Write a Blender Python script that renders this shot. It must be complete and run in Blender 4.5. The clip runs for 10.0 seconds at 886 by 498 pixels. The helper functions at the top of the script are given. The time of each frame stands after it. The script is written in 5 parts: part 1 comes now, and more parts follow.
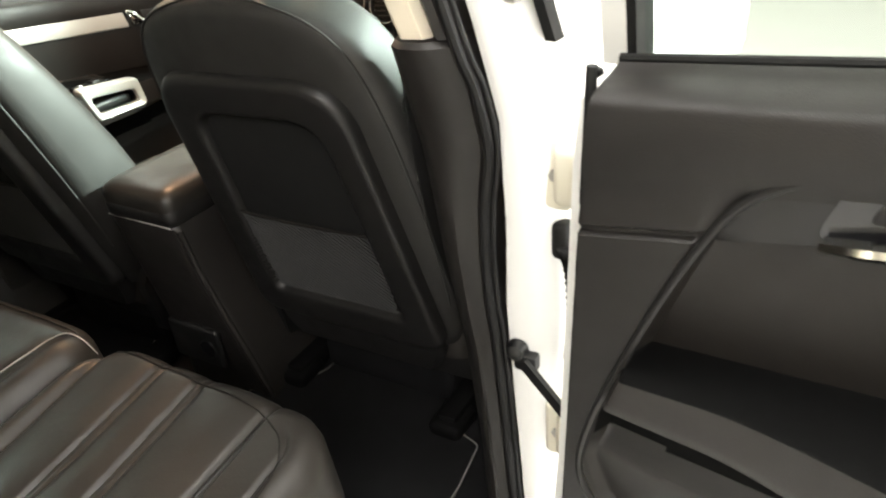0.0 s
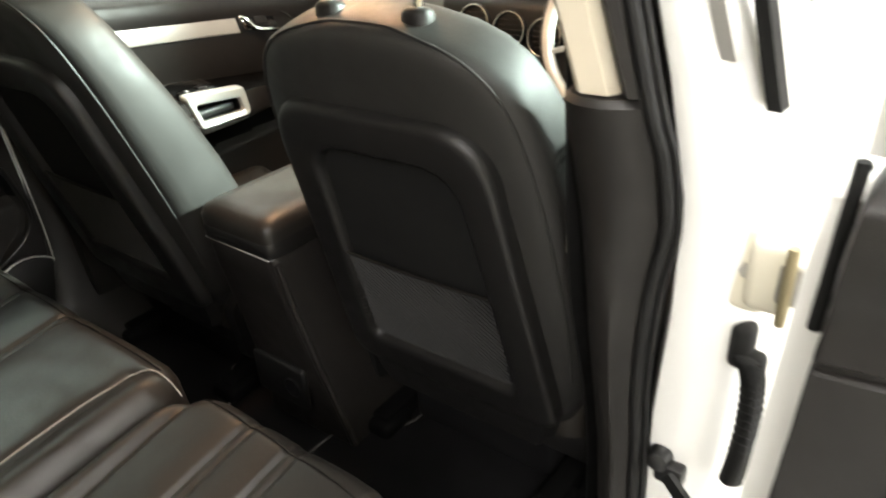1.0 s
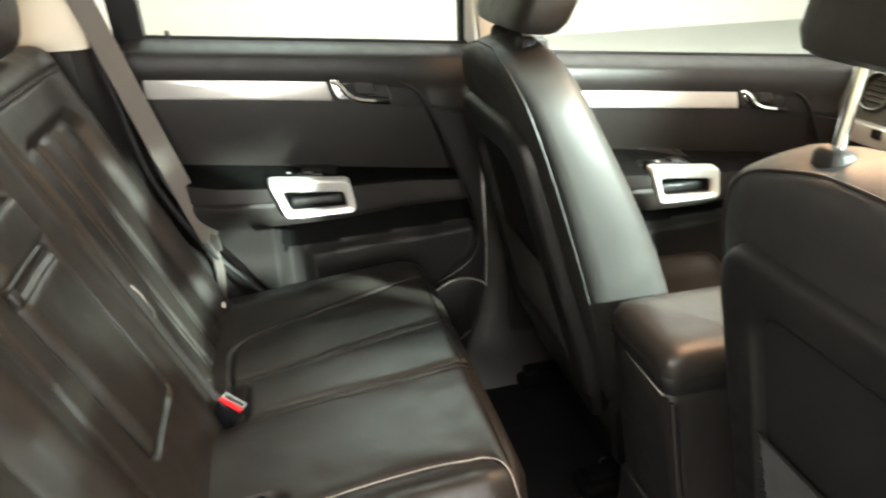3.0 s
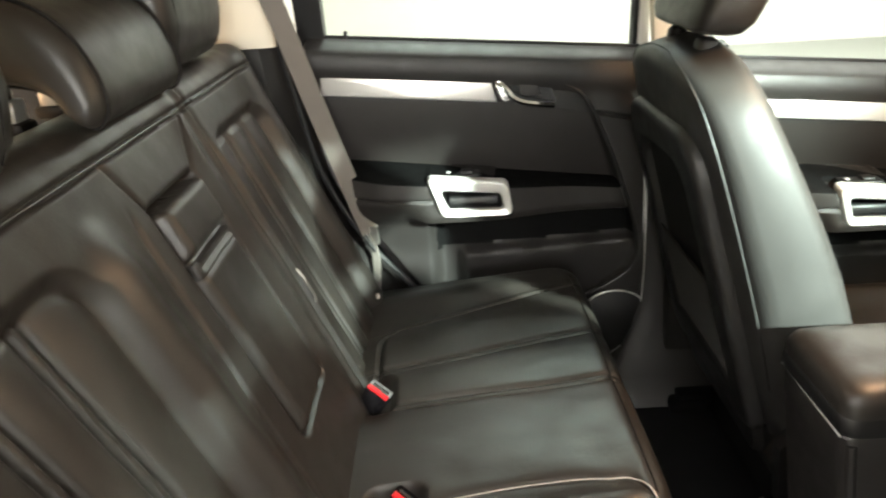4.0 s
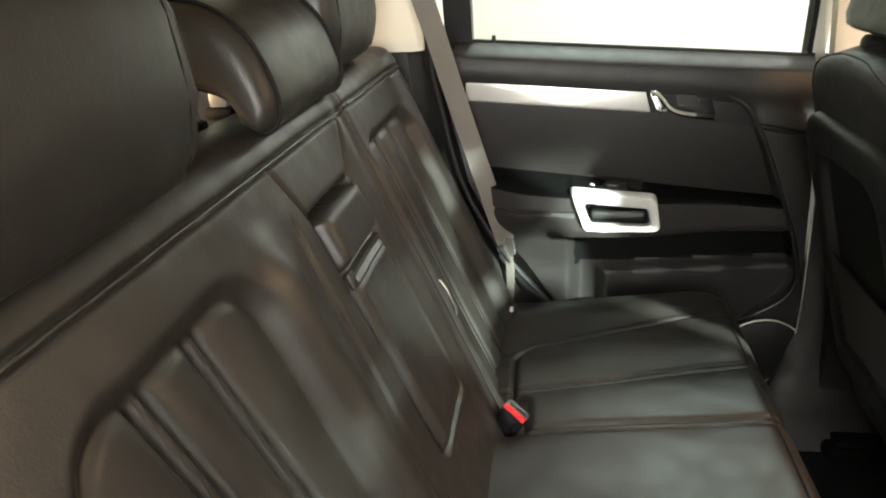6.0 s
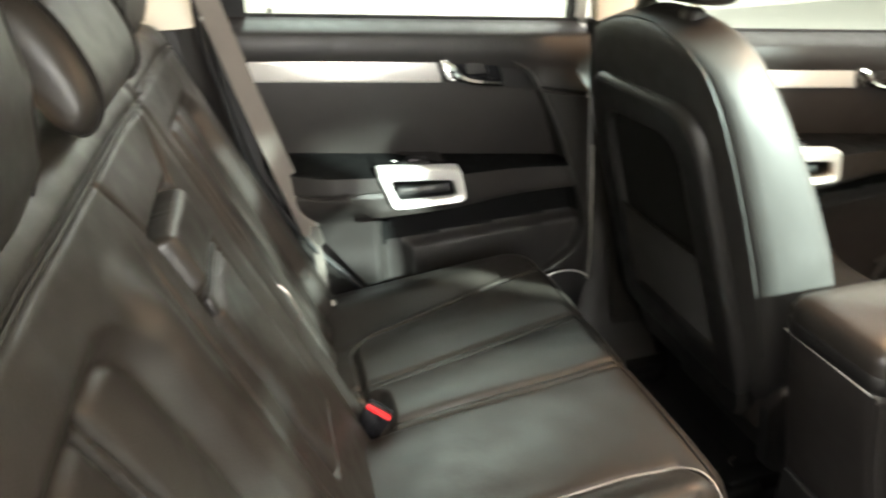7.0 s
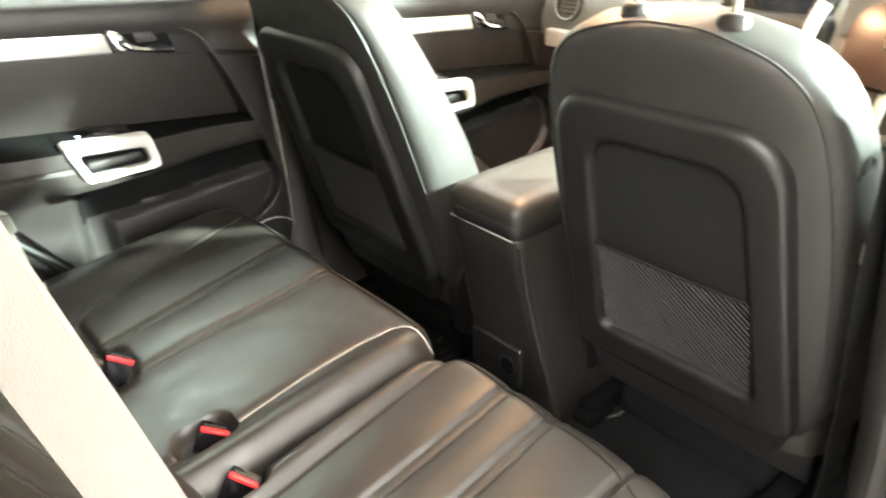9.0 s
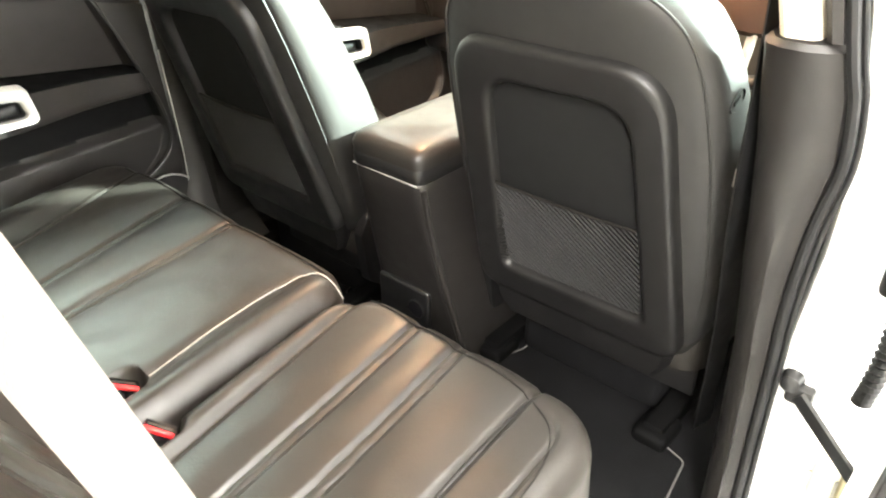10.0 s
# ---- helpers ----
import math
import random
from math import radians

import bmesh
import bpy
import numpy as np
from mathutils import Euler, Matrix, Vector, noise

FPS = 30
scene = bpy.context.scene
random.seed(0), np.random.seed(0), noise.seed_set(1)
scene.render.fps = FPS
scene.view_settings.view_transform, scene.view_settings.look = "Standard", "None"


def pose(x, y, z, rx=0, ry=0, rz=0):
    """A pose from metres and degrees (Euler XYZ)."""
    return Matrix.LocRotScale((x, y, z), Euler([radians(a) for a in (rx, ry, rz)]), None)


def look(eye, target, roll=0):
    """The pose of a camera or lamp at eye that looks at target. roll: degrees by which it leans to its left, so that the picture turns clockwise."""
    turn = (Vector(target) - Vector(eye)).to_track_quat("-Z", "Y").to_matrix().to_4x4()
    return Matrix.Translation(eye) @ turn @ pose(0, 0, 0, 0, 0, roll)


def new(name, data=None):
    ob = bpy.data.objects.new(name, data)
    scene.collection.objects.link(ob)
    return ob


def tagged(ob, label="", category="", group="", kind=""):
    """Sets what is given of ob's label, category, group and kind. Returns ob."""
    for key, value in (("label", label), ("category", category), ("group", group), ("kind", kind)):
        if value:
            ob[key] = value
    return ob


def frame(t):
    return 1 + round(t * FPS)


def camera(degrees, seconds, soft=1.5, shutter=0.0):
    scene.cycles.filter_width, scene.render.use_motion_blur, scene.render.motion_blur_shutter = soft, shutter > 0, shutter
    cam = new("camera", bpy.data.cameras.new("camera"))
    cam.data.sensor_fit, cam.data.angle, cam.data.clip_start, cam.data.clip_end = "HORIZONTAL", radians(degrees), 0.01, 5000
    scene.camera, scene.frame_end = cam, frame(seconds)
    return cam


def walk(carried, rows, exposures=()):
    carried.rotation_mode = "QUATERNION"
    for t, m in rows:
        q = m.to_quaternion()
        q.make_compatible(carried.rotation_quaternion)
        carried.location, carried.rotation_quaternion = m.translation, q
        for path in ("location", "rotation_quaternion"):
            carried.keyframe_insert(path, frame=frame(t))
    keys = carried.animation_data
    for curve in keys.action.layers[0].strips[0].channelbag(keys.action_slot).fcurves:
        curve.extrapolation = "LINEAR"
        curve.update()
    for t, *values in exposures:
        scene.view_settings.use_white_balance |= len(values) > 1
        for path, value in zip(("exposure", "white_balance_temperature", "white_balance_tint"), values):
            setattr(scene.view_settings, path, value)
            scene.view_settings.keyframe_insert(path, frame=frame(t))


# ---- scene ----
cam = camera(64.6, 10.0, soft=2.0, shutter=0.5)
PATH = [
    (0, (1.162, -0.312, 1.459), (0.249, 1.162, 0.463), -5.7),
    (0.5, (1.107, -0.275, 1.464), (0.122, 1.165, 0.487), -3.9),
    (1, (0.995, -0.22, 1.465), (-0.084, 1.164, 0.506), -3.2),
    (1.5, (0.915, -0.185, 1.478), (-0.249, 1.141, 0.535), -2.6),
    (1.8, (0.894, -0.177, 1.493), (-0.401, 1.057, 0.599), -2.8),
    (2, (0.889, -0.149, 1.506), (-0.538, 0.948, 0.636), -3.1),
    (2.5, (0.859, -0.089, 1.516), (-0.793, 0.607, 0.629), -1.6),
    (3, (0.86, -0.067, 1.529), (-0.908, 0.332, 0.684), -1.8),
    (3.2, (0.861, -0.069, 1.509), (-0.938, 0.242, 0.694), -2.3),
    (4.3, (0.845, -0.083, 1.514), (-0.98, -0.198, 0.704), -3.2),
    (4.5, (0.842, -0.094, 1.512), (-0.98, -0.262, 0.706), -3.2),
    (4.8, (0.831, -0.105, 1.512), (-0.98, -0.346, 0.698), -3.1),
    (5, (0.828, -0.115, 1.51), (-0.988, -0.388, 0.718), -2.8),
    (5.2, (0.826, -0.115, 1.517), (-0.985, -0.433, 0.731), -2.9),
    (6.3, (0.773, -0.192, 1.515), (-1.04, -0.497, 0.727), -4.0),
    (6.5, (0.75, -0.235, 1.509), (-1.068, -0.383, 0.689), -2.7),
    (7, (0.706, -0.316, 1.501), (-1.042, 0.111, 0.628), -2.1),
    (7.5, (0.74, -0.34, 1.495), (-0.912, 0.355, 0.607), -2.9),
    (8, (0.815, -0.344, 1.487), (-0.762, 0.453, 0.549), -2.6),
    (8.5, (0.896, -0.361, 1.492), (-0.622, 0.526, 0.539), -3.5),
    (9, (0.903, -0.405, 1.48), (-0.458, 0.724, 0.545), -2.3),
    (9.5, (0.911, -0.419, 1.477), (-0.293, 0.819, 0.468), -2.6),
    (10, (0.922, -0.436, 1.467), (-0.202, 0.851, 0.427), -0.4),
]
EXPOSURES = [(0, -0.22), (0.5, -0.3), (1, -0.28), (1.5, 0.12), (2, 0.52), (2.5, 0.5), (3, 0.3), (4.5, 0.3), (5, 0.32), (6.5, 0.2), (7, 0.65), (7.5, 1.18), (8.5, 1.36), (9, 1.42), (10, 1.8)]
walk(cam, [(t, look(eye, target, roll)) for t, eye, target, roll in PATH], EXPOSURES)

# ---------------------------------------------------------------- world and lamps
world = bpy.data.worlds.new("world")
scene.world = world
world.use_nodes = True
world.node_tree.nodes["Background"].inputs[0].default_value = (0.9, 0.95, 1.0, 1)
world.node_tree.nodes["Background"].inputs[1].default_value = 0.05


def area_lamp(name, at, target, sx, sy, watts, colour):
    data = bpy.data.lights.new(name, "AREA")
    data.shape, data.size, data.size_y, data.energy, data.color = "RECTANGLE", sx, sy, watts, colour
    ob = new(name, data)
    ob.matrix_world = look(at, target)
    return ob


COOL, WARM = (1.0, 0.960, 0.925), (1.0, 0.60, 0.33)
area_lamp("hall_lamp", (2.4, 0.0, 3.75), (2.3, 0.0, 0), 1.0, 7.0, 390, COOL)
area_lamp("hall_lamp", (2.9, -3.4, 3.75), (2.5, -3.0, 0), 1.0, 3.0, 400, COOL)
area_lamp("hall_lamp", (-4.6, 2.5, 3.75), (-4.5, 2.5, 0), 1.0, 8.0, 350, COOL)
area_lamp("hall_lamp", (-2.75, 0.15, 3.75), (-0.5, 0.05, 1.0), 0.45, 1.5, 62, (0.86, 1.0, 0.93))
area_lamp("hall_lamp", (0.0, 5.6, 3.75), (0, 5.2, 0), 6.0, 1.0, 300, COOL)
# low fill light added on the right to brighten the cabin; no known source
area_lamp("side_fill", (8.85, 1.2, 1.9), (0, 0.6, 1.2), 7.0, 2.6, 1750, (1.0, 0.99, 0.955))
for at, target, watts, width in (((2.6, 6.4, 3.8), (0.42, 0.65, 1.12), 5000, 7.0), ((4.8, 3.9, 3.8), (-0.10, 0.53, 1.12), 21000, 9.5)):
    spot = bpy.data.lights.new("hall_spot", "SPOT")
    spot.energy, spot.color, spot.spot_size, spot.spot_blend, spot.shadow_soft_size = watts, (0.82, 1.0, 0.90), radians(width), 0.30, 0.15
    new("hall_spot", spot).matrix_world = look(at, target)
area_lamp("dome_bulb", (-0.03, 0.74, 1.676), (-0.03, 0.72, 0.6), 0.20, 0.12, 13.0, WARM)
area_lamp("load_bulb", (0.25, -1.30, 1.235), (-0.02, -0.60, 1.345), 0.07, 0.05, 3.0, (1.0, 0.55, 0.25))


# ---------------------------------------------------------------- materials
def material(name, colour, rough=0.5, metal=0.0, spread=0.0, grain=0.0, grain_scale=400.0, big=6.0, bump=0.0, bump_scale=30.0,
             coat=0.0, rough_spread=0.06, gloss=0.5, kind="noise"):
    m = bpy.data.materials.new(name)
    m.use_nodes = True
    nt = m.node_tree
    p = nt.nodes["Principled BSDF"]
    p.inputs["Base Color"].default_value = (*colour, 1)
    p.inputs["Roughness"].default_value = rough
    p.inputs["Metallic"].default_value = metal
    p.inputs["Coat Weight"].default_value = coat
    p.inputs["Specular IOR Level"].default_value = gloss
    p.inputs["Coat Roughness"].default_value = 0.08
    co = nt.nodes.new("ShaderNodeTexCoord").outputs["Object"]

    def tex(scale, detail=3.0):
        n = nt.nodes.new("ShaderNodeTexNoise")
        n.inputs["Scale"].default_value, n.inputs["Detail"].default_value = scale, detail
        nt.links.new(co, n.inputs["Vector"])
        return n.outputs["Fac"]

    def ranged(fac, lo, hi):
        r = nt.nodes.new("ShaderNodeMapRange")
        r.inputs["From Min"].default_value, r.inputs["From Max"].default_value = 0.3, 0.7
        r.inputs["To Min"].default_value, r.inputs["To Max"].default_value = lo, hi
        nt.links.new(fac, r.inputs["Value"])
        return r.outputs["Result"]

    wide = tex(big)
    if spread:
        h = nt.nodes.new("ShaderNodeHueSaturation")
        h.inputs["Color"].default_value = (*colour, 1)
        nt.links.new(ranged(wide, 1 - spread, 1 + spread), h.inputs["Value"])
        nt.links.new(h.outputs["Color"], p.inputs["Base Color"])
    if rough_spread:
        nt.links.new(ranged(tex(big * 5), max(0.02, rough - rough_spread), rough + rough_spread), p.inputs["Roughness"])
    last = None
    for amount, scale, dist, cell in ((bump, bump_scale, 0.006, False), (grain, grain_scale, 0.0006, kind == "cell")):
        if not amount:
            continue
        b = nt.nodes.new("ShaderNodeBump")
        b.inputs["Strength"].default_value, b.inputs["Distance"].default_value = amount, dist
        if cell:
            v = nt.nodes.new("ShaderNodeTexVoronoi")
            v.inputs["Scale"].default_value = scale
            nt.links.new(co, v.inputs["Vector"])
            nt.links.new(v.outputs["Distance"], b.inputs["Height"])
        else:
            nt.links.new(tex(scale, 4.0), b.inputs["Height"])
        if last:
            nt.links.new(last, b.inputs["Normal"])
        last = b.outputs["Normal"]
    if last:
        nt.links.new(last, p.inputs["Normal"])
    return m


LEATHER = material("black_leather", (0.0160, 0.0140, 0.0120), 0.41, gloss=0.36, spread=0.18, grain=0.2, grain_scale=420, bump=0.16, bump_scale=24, kind="cell")
SEATBACK = material("vinyl_seat_back", (0.0165, 0.0158, 0.0148), 0.54, gloss=0.38, spread=0.1, grain=0.2, grain_scale=500, bump=0.1, bump_scale=14, kind="cell")
PLASTIC = material("dark_grained_plastic", (0.0105, 0.0093, 0.0086), 0.50, gloss=0.34, spread=0.10, grain=0.3, grain_scale=650, kind="cell")
SHELL = material("charcoal_plastic_shell", (0.0090, 0.0086, 0.0084), 0.42, gloss=0.36, spread=0.08, grain=0.2, grain_scale=700, kind="cell")
PAD = material("door_leatherette", (0.0120, 0.0102, 0.0091), 0.52, gloss=0.34, spread=0.12, grain=0.25, grain_scale=520, kind="cell")
DEEP = material("black_plastic", (0.005, 0.005, 0.005), 0.45, grain=0.1)
# black ledge and rail plastic; also paints the shade inside the door pocket
LEDGE = material("matt_black_plastic_and_shade", (0.002, 0.002, 0.002), 0.7, grain=0.2, gloss=0.08)
GLOSS = material("gloss_black", (0.006, 0.006, 0.007), 0.12, rough_spread=0.03)
RUBBER = material("black_rubber", (0.008, 0.008, 0.008), 0.65, grain=0.2, grain_scale=200, gloss=0.25)
CARPET = material("black_carpet", (0.0045, 0.0045, 0.0048), 0.95, spread=0.25, grain=0.9, grain_scale=900, big=20, rough_spread=0.02, gloss=0.1)
FABRIC = material("dark_backing_fabric", (0.0075, 0.0075, 0.0073), 0.85, spread=0.12, grain=0.5, grain_scale=1100, rough_spread=0.03, gloss=0.15)
NETTING = material("black_elastic_net", (0.0055, 0.0055, 0.0053), 0.6, grain=0.3, grain_scale=900, gloss=0.25)
THREAD = material("grey_thread", (0.33, 0.31, 0.28), 0.7, grain=0.3, grain_scale=900)
EDGING = material("dull_grey_thread", (0.11, 0.105, 0.10), 0.8, grain=0.3, grain_scale=900, gloss=0.2)
SEAM = material("dark_thread", (0.010, 0.009, 0.008), 0.85, grain=0.3, grain_scale=900, gloss=0.1)
CHROME = material("chrome", (0.82, 0.82, 0.82), 0.10, 1.0, rough_spread=0.04)
SATIN = material("satin_silver_paint", (0.60, 0.59, 0.56), 0.32, 0.55, spread=0.03, rough_spread=0.04)
STEEL = material("worn_steel", (0.42, 0.40, 0.36), 0.38, 0.9, spread=0.2, bump=0.1)
WHITE = material("white_car_paint", (0.80, 0.80, 0.78), 0.22, coat=0.6, spread=0.015, rough_spread=0.04)
CREAM = material("cream_trim", (0.62, 0.56, 0.45), 0.65, spread=0.04, grain=0.2, grain_scale=500)
PRIMER = material("cream_hinge_paint", (0.72, 0.68, 0.56), 0.45, spread=0.06, bump=0.1)
BRASS = material("yellowed_grease", (0.42, 0.36, 0.22), 0.4, 0.6, spread=0.2)
WEBBING = material("grey_belt_webbing", (0.090, 0.080, 0.070), 0.75, spread=0.05, grain=0.6, grain_scale=900)
RED = material("red_press_button", (0.55, 0.012, 0.018), 0.35)
DASH = material("soft_dash", (0.07, 0.073, 0.067), 0.55, spread=0.08, grain=0.3, grain_scale=500, kind="cell")
# the hub's warm reflection is put into this brown base colour
WARM_HUB = material("warm_sheen_wheel_leather", (0.027, 0.011, 0.005), 0.35, spread=0.2, bump=0.1)
SCREEN = material("dark_screen", (0.012, 0.014, 0.018), 0.15)
TILE = material("grey_floor_tile", (0.42, 0.42, 0.40), 0.5, spread=0.05, rough_spread=0.08)
PLASTER = material("white_plaster", (0.80, 0.79, 0.74), 0.8, spread=0.04, bump=0.1)
YELLOW = material("cream_plaster", (0.78, 0.72, 0.52), 0.8, spread=0.04, bump=0.1)


def glass_material():
    m = bpy.data.materials.new("clear_glass")
    m.use_nodes = True
    nt = m.node_tree
    nt.nodes.remove(nt.nodes["Principled BSDF"])
    clear, gloss = nt.nodes.new("ShaderNodeBsdfTransparent"), nt.nodes.new("ShaderNodeBsdfGlossy")
    clear.inputs["Color"].default_value = (0.90, 0.95, 0.92, 1)
    gloss.inputs["Roughness"].default_value = 0.02
    facing, mix = nt.nodes.new("ShaderNodeLayerWeight"), nt.nodes.new("ShaderNodeMixShader")
    facing.inputs["Blend"].default_value = 0.5
    power, scaled = nt.nodes.new("ShaderNodeMath"), nt.nodes.new("ShaderNodeMath")
    power.operation, scaled.operation = "POWER", "MULTIPLY_ADD"
    power.inputs[1].default_value, scaled.inputs[1].default_value, scaled.inputs[2].default_value = 5.0, 0.6, 0.025
    nt.links.new(facing.outputs["Facing"], power.inputs[0])
    nt.links.new(power.outputs[0], scaled.inputs[0])
    nt.links.new(scaled.outputs[0], mix.inputs[0])
    nt.links.new(clear.outputs[0], mix.inputs[1])
    nt.links.new(gloss.outputs[0], mix.inputs[2])
    nt.links.new(mix.outputs[0], nt.nodes["Material Output"].inputs["Surface"])
    return m


GLASS = glass_material()


# ---------------------------------------------------------------- mesh helpers
def thing(name, at, label, category, group="", kind=""):
    ob = new(name)
    ob.empty_display_size = 0.05
    ob.location = at
    return tagged(ob, label, category, group, kind)


def mesh_of(name, bm, mat, smooth=True):
    bmesh.ops.recalc_face_normals(bm, faces=bm.faces)
    me = bpy.data.meshes.new(name)
    bm.to_mesh(me)
    bm.free()
    me.materials.append(mat)
    if smooth:
        me.polygons.foreach_set("use_smooth", [True] * len(me.polygons))
        me.set_sharp_from_angle(angle=radians(38))
    return me


def part(name, bm, mat, parent, label="", smooth=True):
    ob = new(name, mesh_of(name, bm, mat, smooth))
    ob.parent = parent
    if parent.type == "EMPTY":
        ob.matrix_parent_inverse = Matrix.Translation(-parent.location)
    return tagged(ob, label)


def structure(name, bm, mat, label, category="", smooth=True):
    return tagged(new(name, mesh_of(name, bm, mat, smooth)), label, category or name.split("_")[0], kind="structure")


def put(bm, m):
    bmesh.ops.transform(bm, matrix=m, verts=bm.verts)
    return bm


def join(*bms):
    out = bms[0]
    for b in bms[1:]:
        me = bpy.data.meshes.new("tmp")
        b.to_mesh(me)
        b.free()
        out.from_mesh(me)
        bpy.data.meshes.remove(me)
    return out


def rbox(lo, hi, r=0.005, seg=2, m=None):
    """A box between two corners with rounded edges."""
    bm = bmesh.new()
    bmesh.ops.create_cube(bm, size=1)
    c = [(a + b) / 2 for a, b in zip(lo, hi)]
    s = [abs(b - a) for a, b in zip(lo, hi)]
    bmesh.ops.transform(bm, matrix=Matrix.Translation(c) @ Matrix.Diagonal((*s, 1)), verts=bm.verts)
    if r:
        bmesh.ops.bevel(bm, geom=bm.edges[:], offset=min(r, min(s) * 0.49), segments=seg, profile=0.5, affect="EDGES")
    return put(bm, m) if m else bm


def loft(rings, cap=True, closed=True):
    bm = bmesh.new()
    rows = [[bm.verts.new(p) for p in ring] for ring in rings]
    n = len(rows[0])
    for a, b in zip(rows, rows[1:]):
        for i in range(n if closed else n - 1):
            bm.faces.new((a[i], a[(i + 1) % n], b[(i + 1) % n], b[i]))
    if cap and closed:
        bm.faces.new(rows[0][::-1])
        bm.faces.new(rows[-1])
    return bm


def spline(pts, n=8, loop=False):
    """A smooth line through the points."""
    pts = [Vector(p) for p in pts]
    out, k = [], len(pts)
    for i in range(k if loop else k - 1):
        if loop:
            a, b, c, d = pts[i - 1], pts[i], pts[(i + 1) % k], pts[(i + 2) % k]
        else:
            b, c = pts[i], pts[i + 1]
            a, d = pts[i - 1] if i else b * 2 - c, pts[i + 2] if i + 2 < k else c * 2 - b
        for j in range(n):
            t = j / n
            out.append(0.5 * ((2 * b) + (c - a) * t + (2 * a - 5 * b + 4 * c - d) * t * t + (3 * b - a - 3 * c + d) * t ** 3))
    return out if loop else out + [pts[-1]]


def tube(pts, r, n=8, loop=False, ring=None):
    """A round (or ring-shaped, given as 2D points) bar along a line."""
    pts = [Vector(p) for p in pts]
    ring = ring or [(r * math.cos(2 * math.pi * i / n), r * math.sin(2 * math.pi * i / n)) for i in range(n)]
    rows, up, k = [], None, len(pts)
    for i, p in enumerate(pts):
        d = (pts[(i + 1) % k] - pts[i - 1]) if loop else (pts[min(i + 1, k - 1)] - pts[max(i - 1, 0)])
        d.normalize()
        if up is None:
            up = d.orthogonal().normalized() if abs(d.z) > 0.9 else Vector((0, 0, 1))
        side = d.cross(up).normalized()
        up = side.cross(d).normalized()
        rows.append([p + side * x + up * y for x, y in ring])
    if loop:
        rows.append(rows[0])
    bm = loft(rows, cap=not loop)
    if loop:
        bmesh.ops.remove_doubles(bm, verts=bm.verts, dist=1e-6)
    return bm


def rounded(corners, radii, n=6):
    """A polygon with rounded corners, n + 1 points a corner."""
    out, k = [], len(corners)
    radii = radii if isinstance(radii, (list, tuple)) else [radii] * k
    for i in range(k):
        p, a, b = Vector(corners[i]), Vector(corners[i - 1]), Vector(corners[(i + 1) % k])
        da, db = (a - p).normalized(), (b - p).normalized()
        t = min(radii[i] / max(0.05, math.tan(da.angle(db) / 2)), 0.48 * (a - p).length, 0.48 * (b - p).length)
        s, e = p + da * t, p + db * t
        for j in range(n + 1):
            f = j / n
            out.append(s * (1 - f) ** 2 + p * 2 * f * (1 - f) + e * f * f)
    return out


def prism(poly, z0, z1, m=None, bevel=0.0):
    """A polygon drawn out from z0 to z1."""
    bm = bmesh.new()
    a, b = [bm.verts.new((p[0], p[1], z0)) for p in poly], [bm.verts.new((p[0], p[1], z1)) for p in poly]
    n = len(poly)
    bm.faces.new(a[::-1])
    top = bm.faces.new(b)
    for i in range(n):
        bm.faces.new((a[i], a[(i + 1) % n], b[(i + 1) % n], b[i]))
    if bevel:
        bmesh.ops.bevel(bm, geom=list(top.edges), offset=bevel, segments=2, profile=0.5, affect="EDGES")
    return put(bm, m) if m else bm


def frame_ring(outer, inner, profile, m=None):
    """A moulded frame between two outlines of the same count; profile: (way from outer to inner, height)."""
    rows = [[Vector((*(o * (1 - f) + i * f), h)) for o, i in zip(outer, inner)] for f, h in profile]
    bm = loft(rows, cap=False)
    return put(bm, m) if m else bm


def disc(poly, h, m=None):
    bm = bmesh.new()
    bm.faces.new([bm.verts.new((p[0], p[1], h)) for p in poly])
    return put(bm, m) if m else bm


def step(x, a, b):
    t = min(1.0, max(0.0, (x - a) / (b - a)))
    return t * t * (3 - 2 * t)


def ridge(x, c, w):
    return math.exp(-((x - c) / w) ** 2)


def box_dist(x, y, x0, x1, y0, y1, r):
    """Distance inside (positive) a rounded rectangle's edge."""
    qx, qy = abs(x - (x0 + x1) / 2) - (x1 - x0) / 2 + r, abs(y - (y0 + y1) / 2) - (y1 - y0) / 2 + r
    return -(math.hypot(max(qx, 0), max(qy, 0)) + min(max(qx, qy), 0) - r)


def rolled(d, r):
    """Drop of a rolled edge at distance d inside it."""
    return 0.0 if d >= r else r - math.sqrt(max(0.0, r * r - (r - max(d, 0)) ** 2))


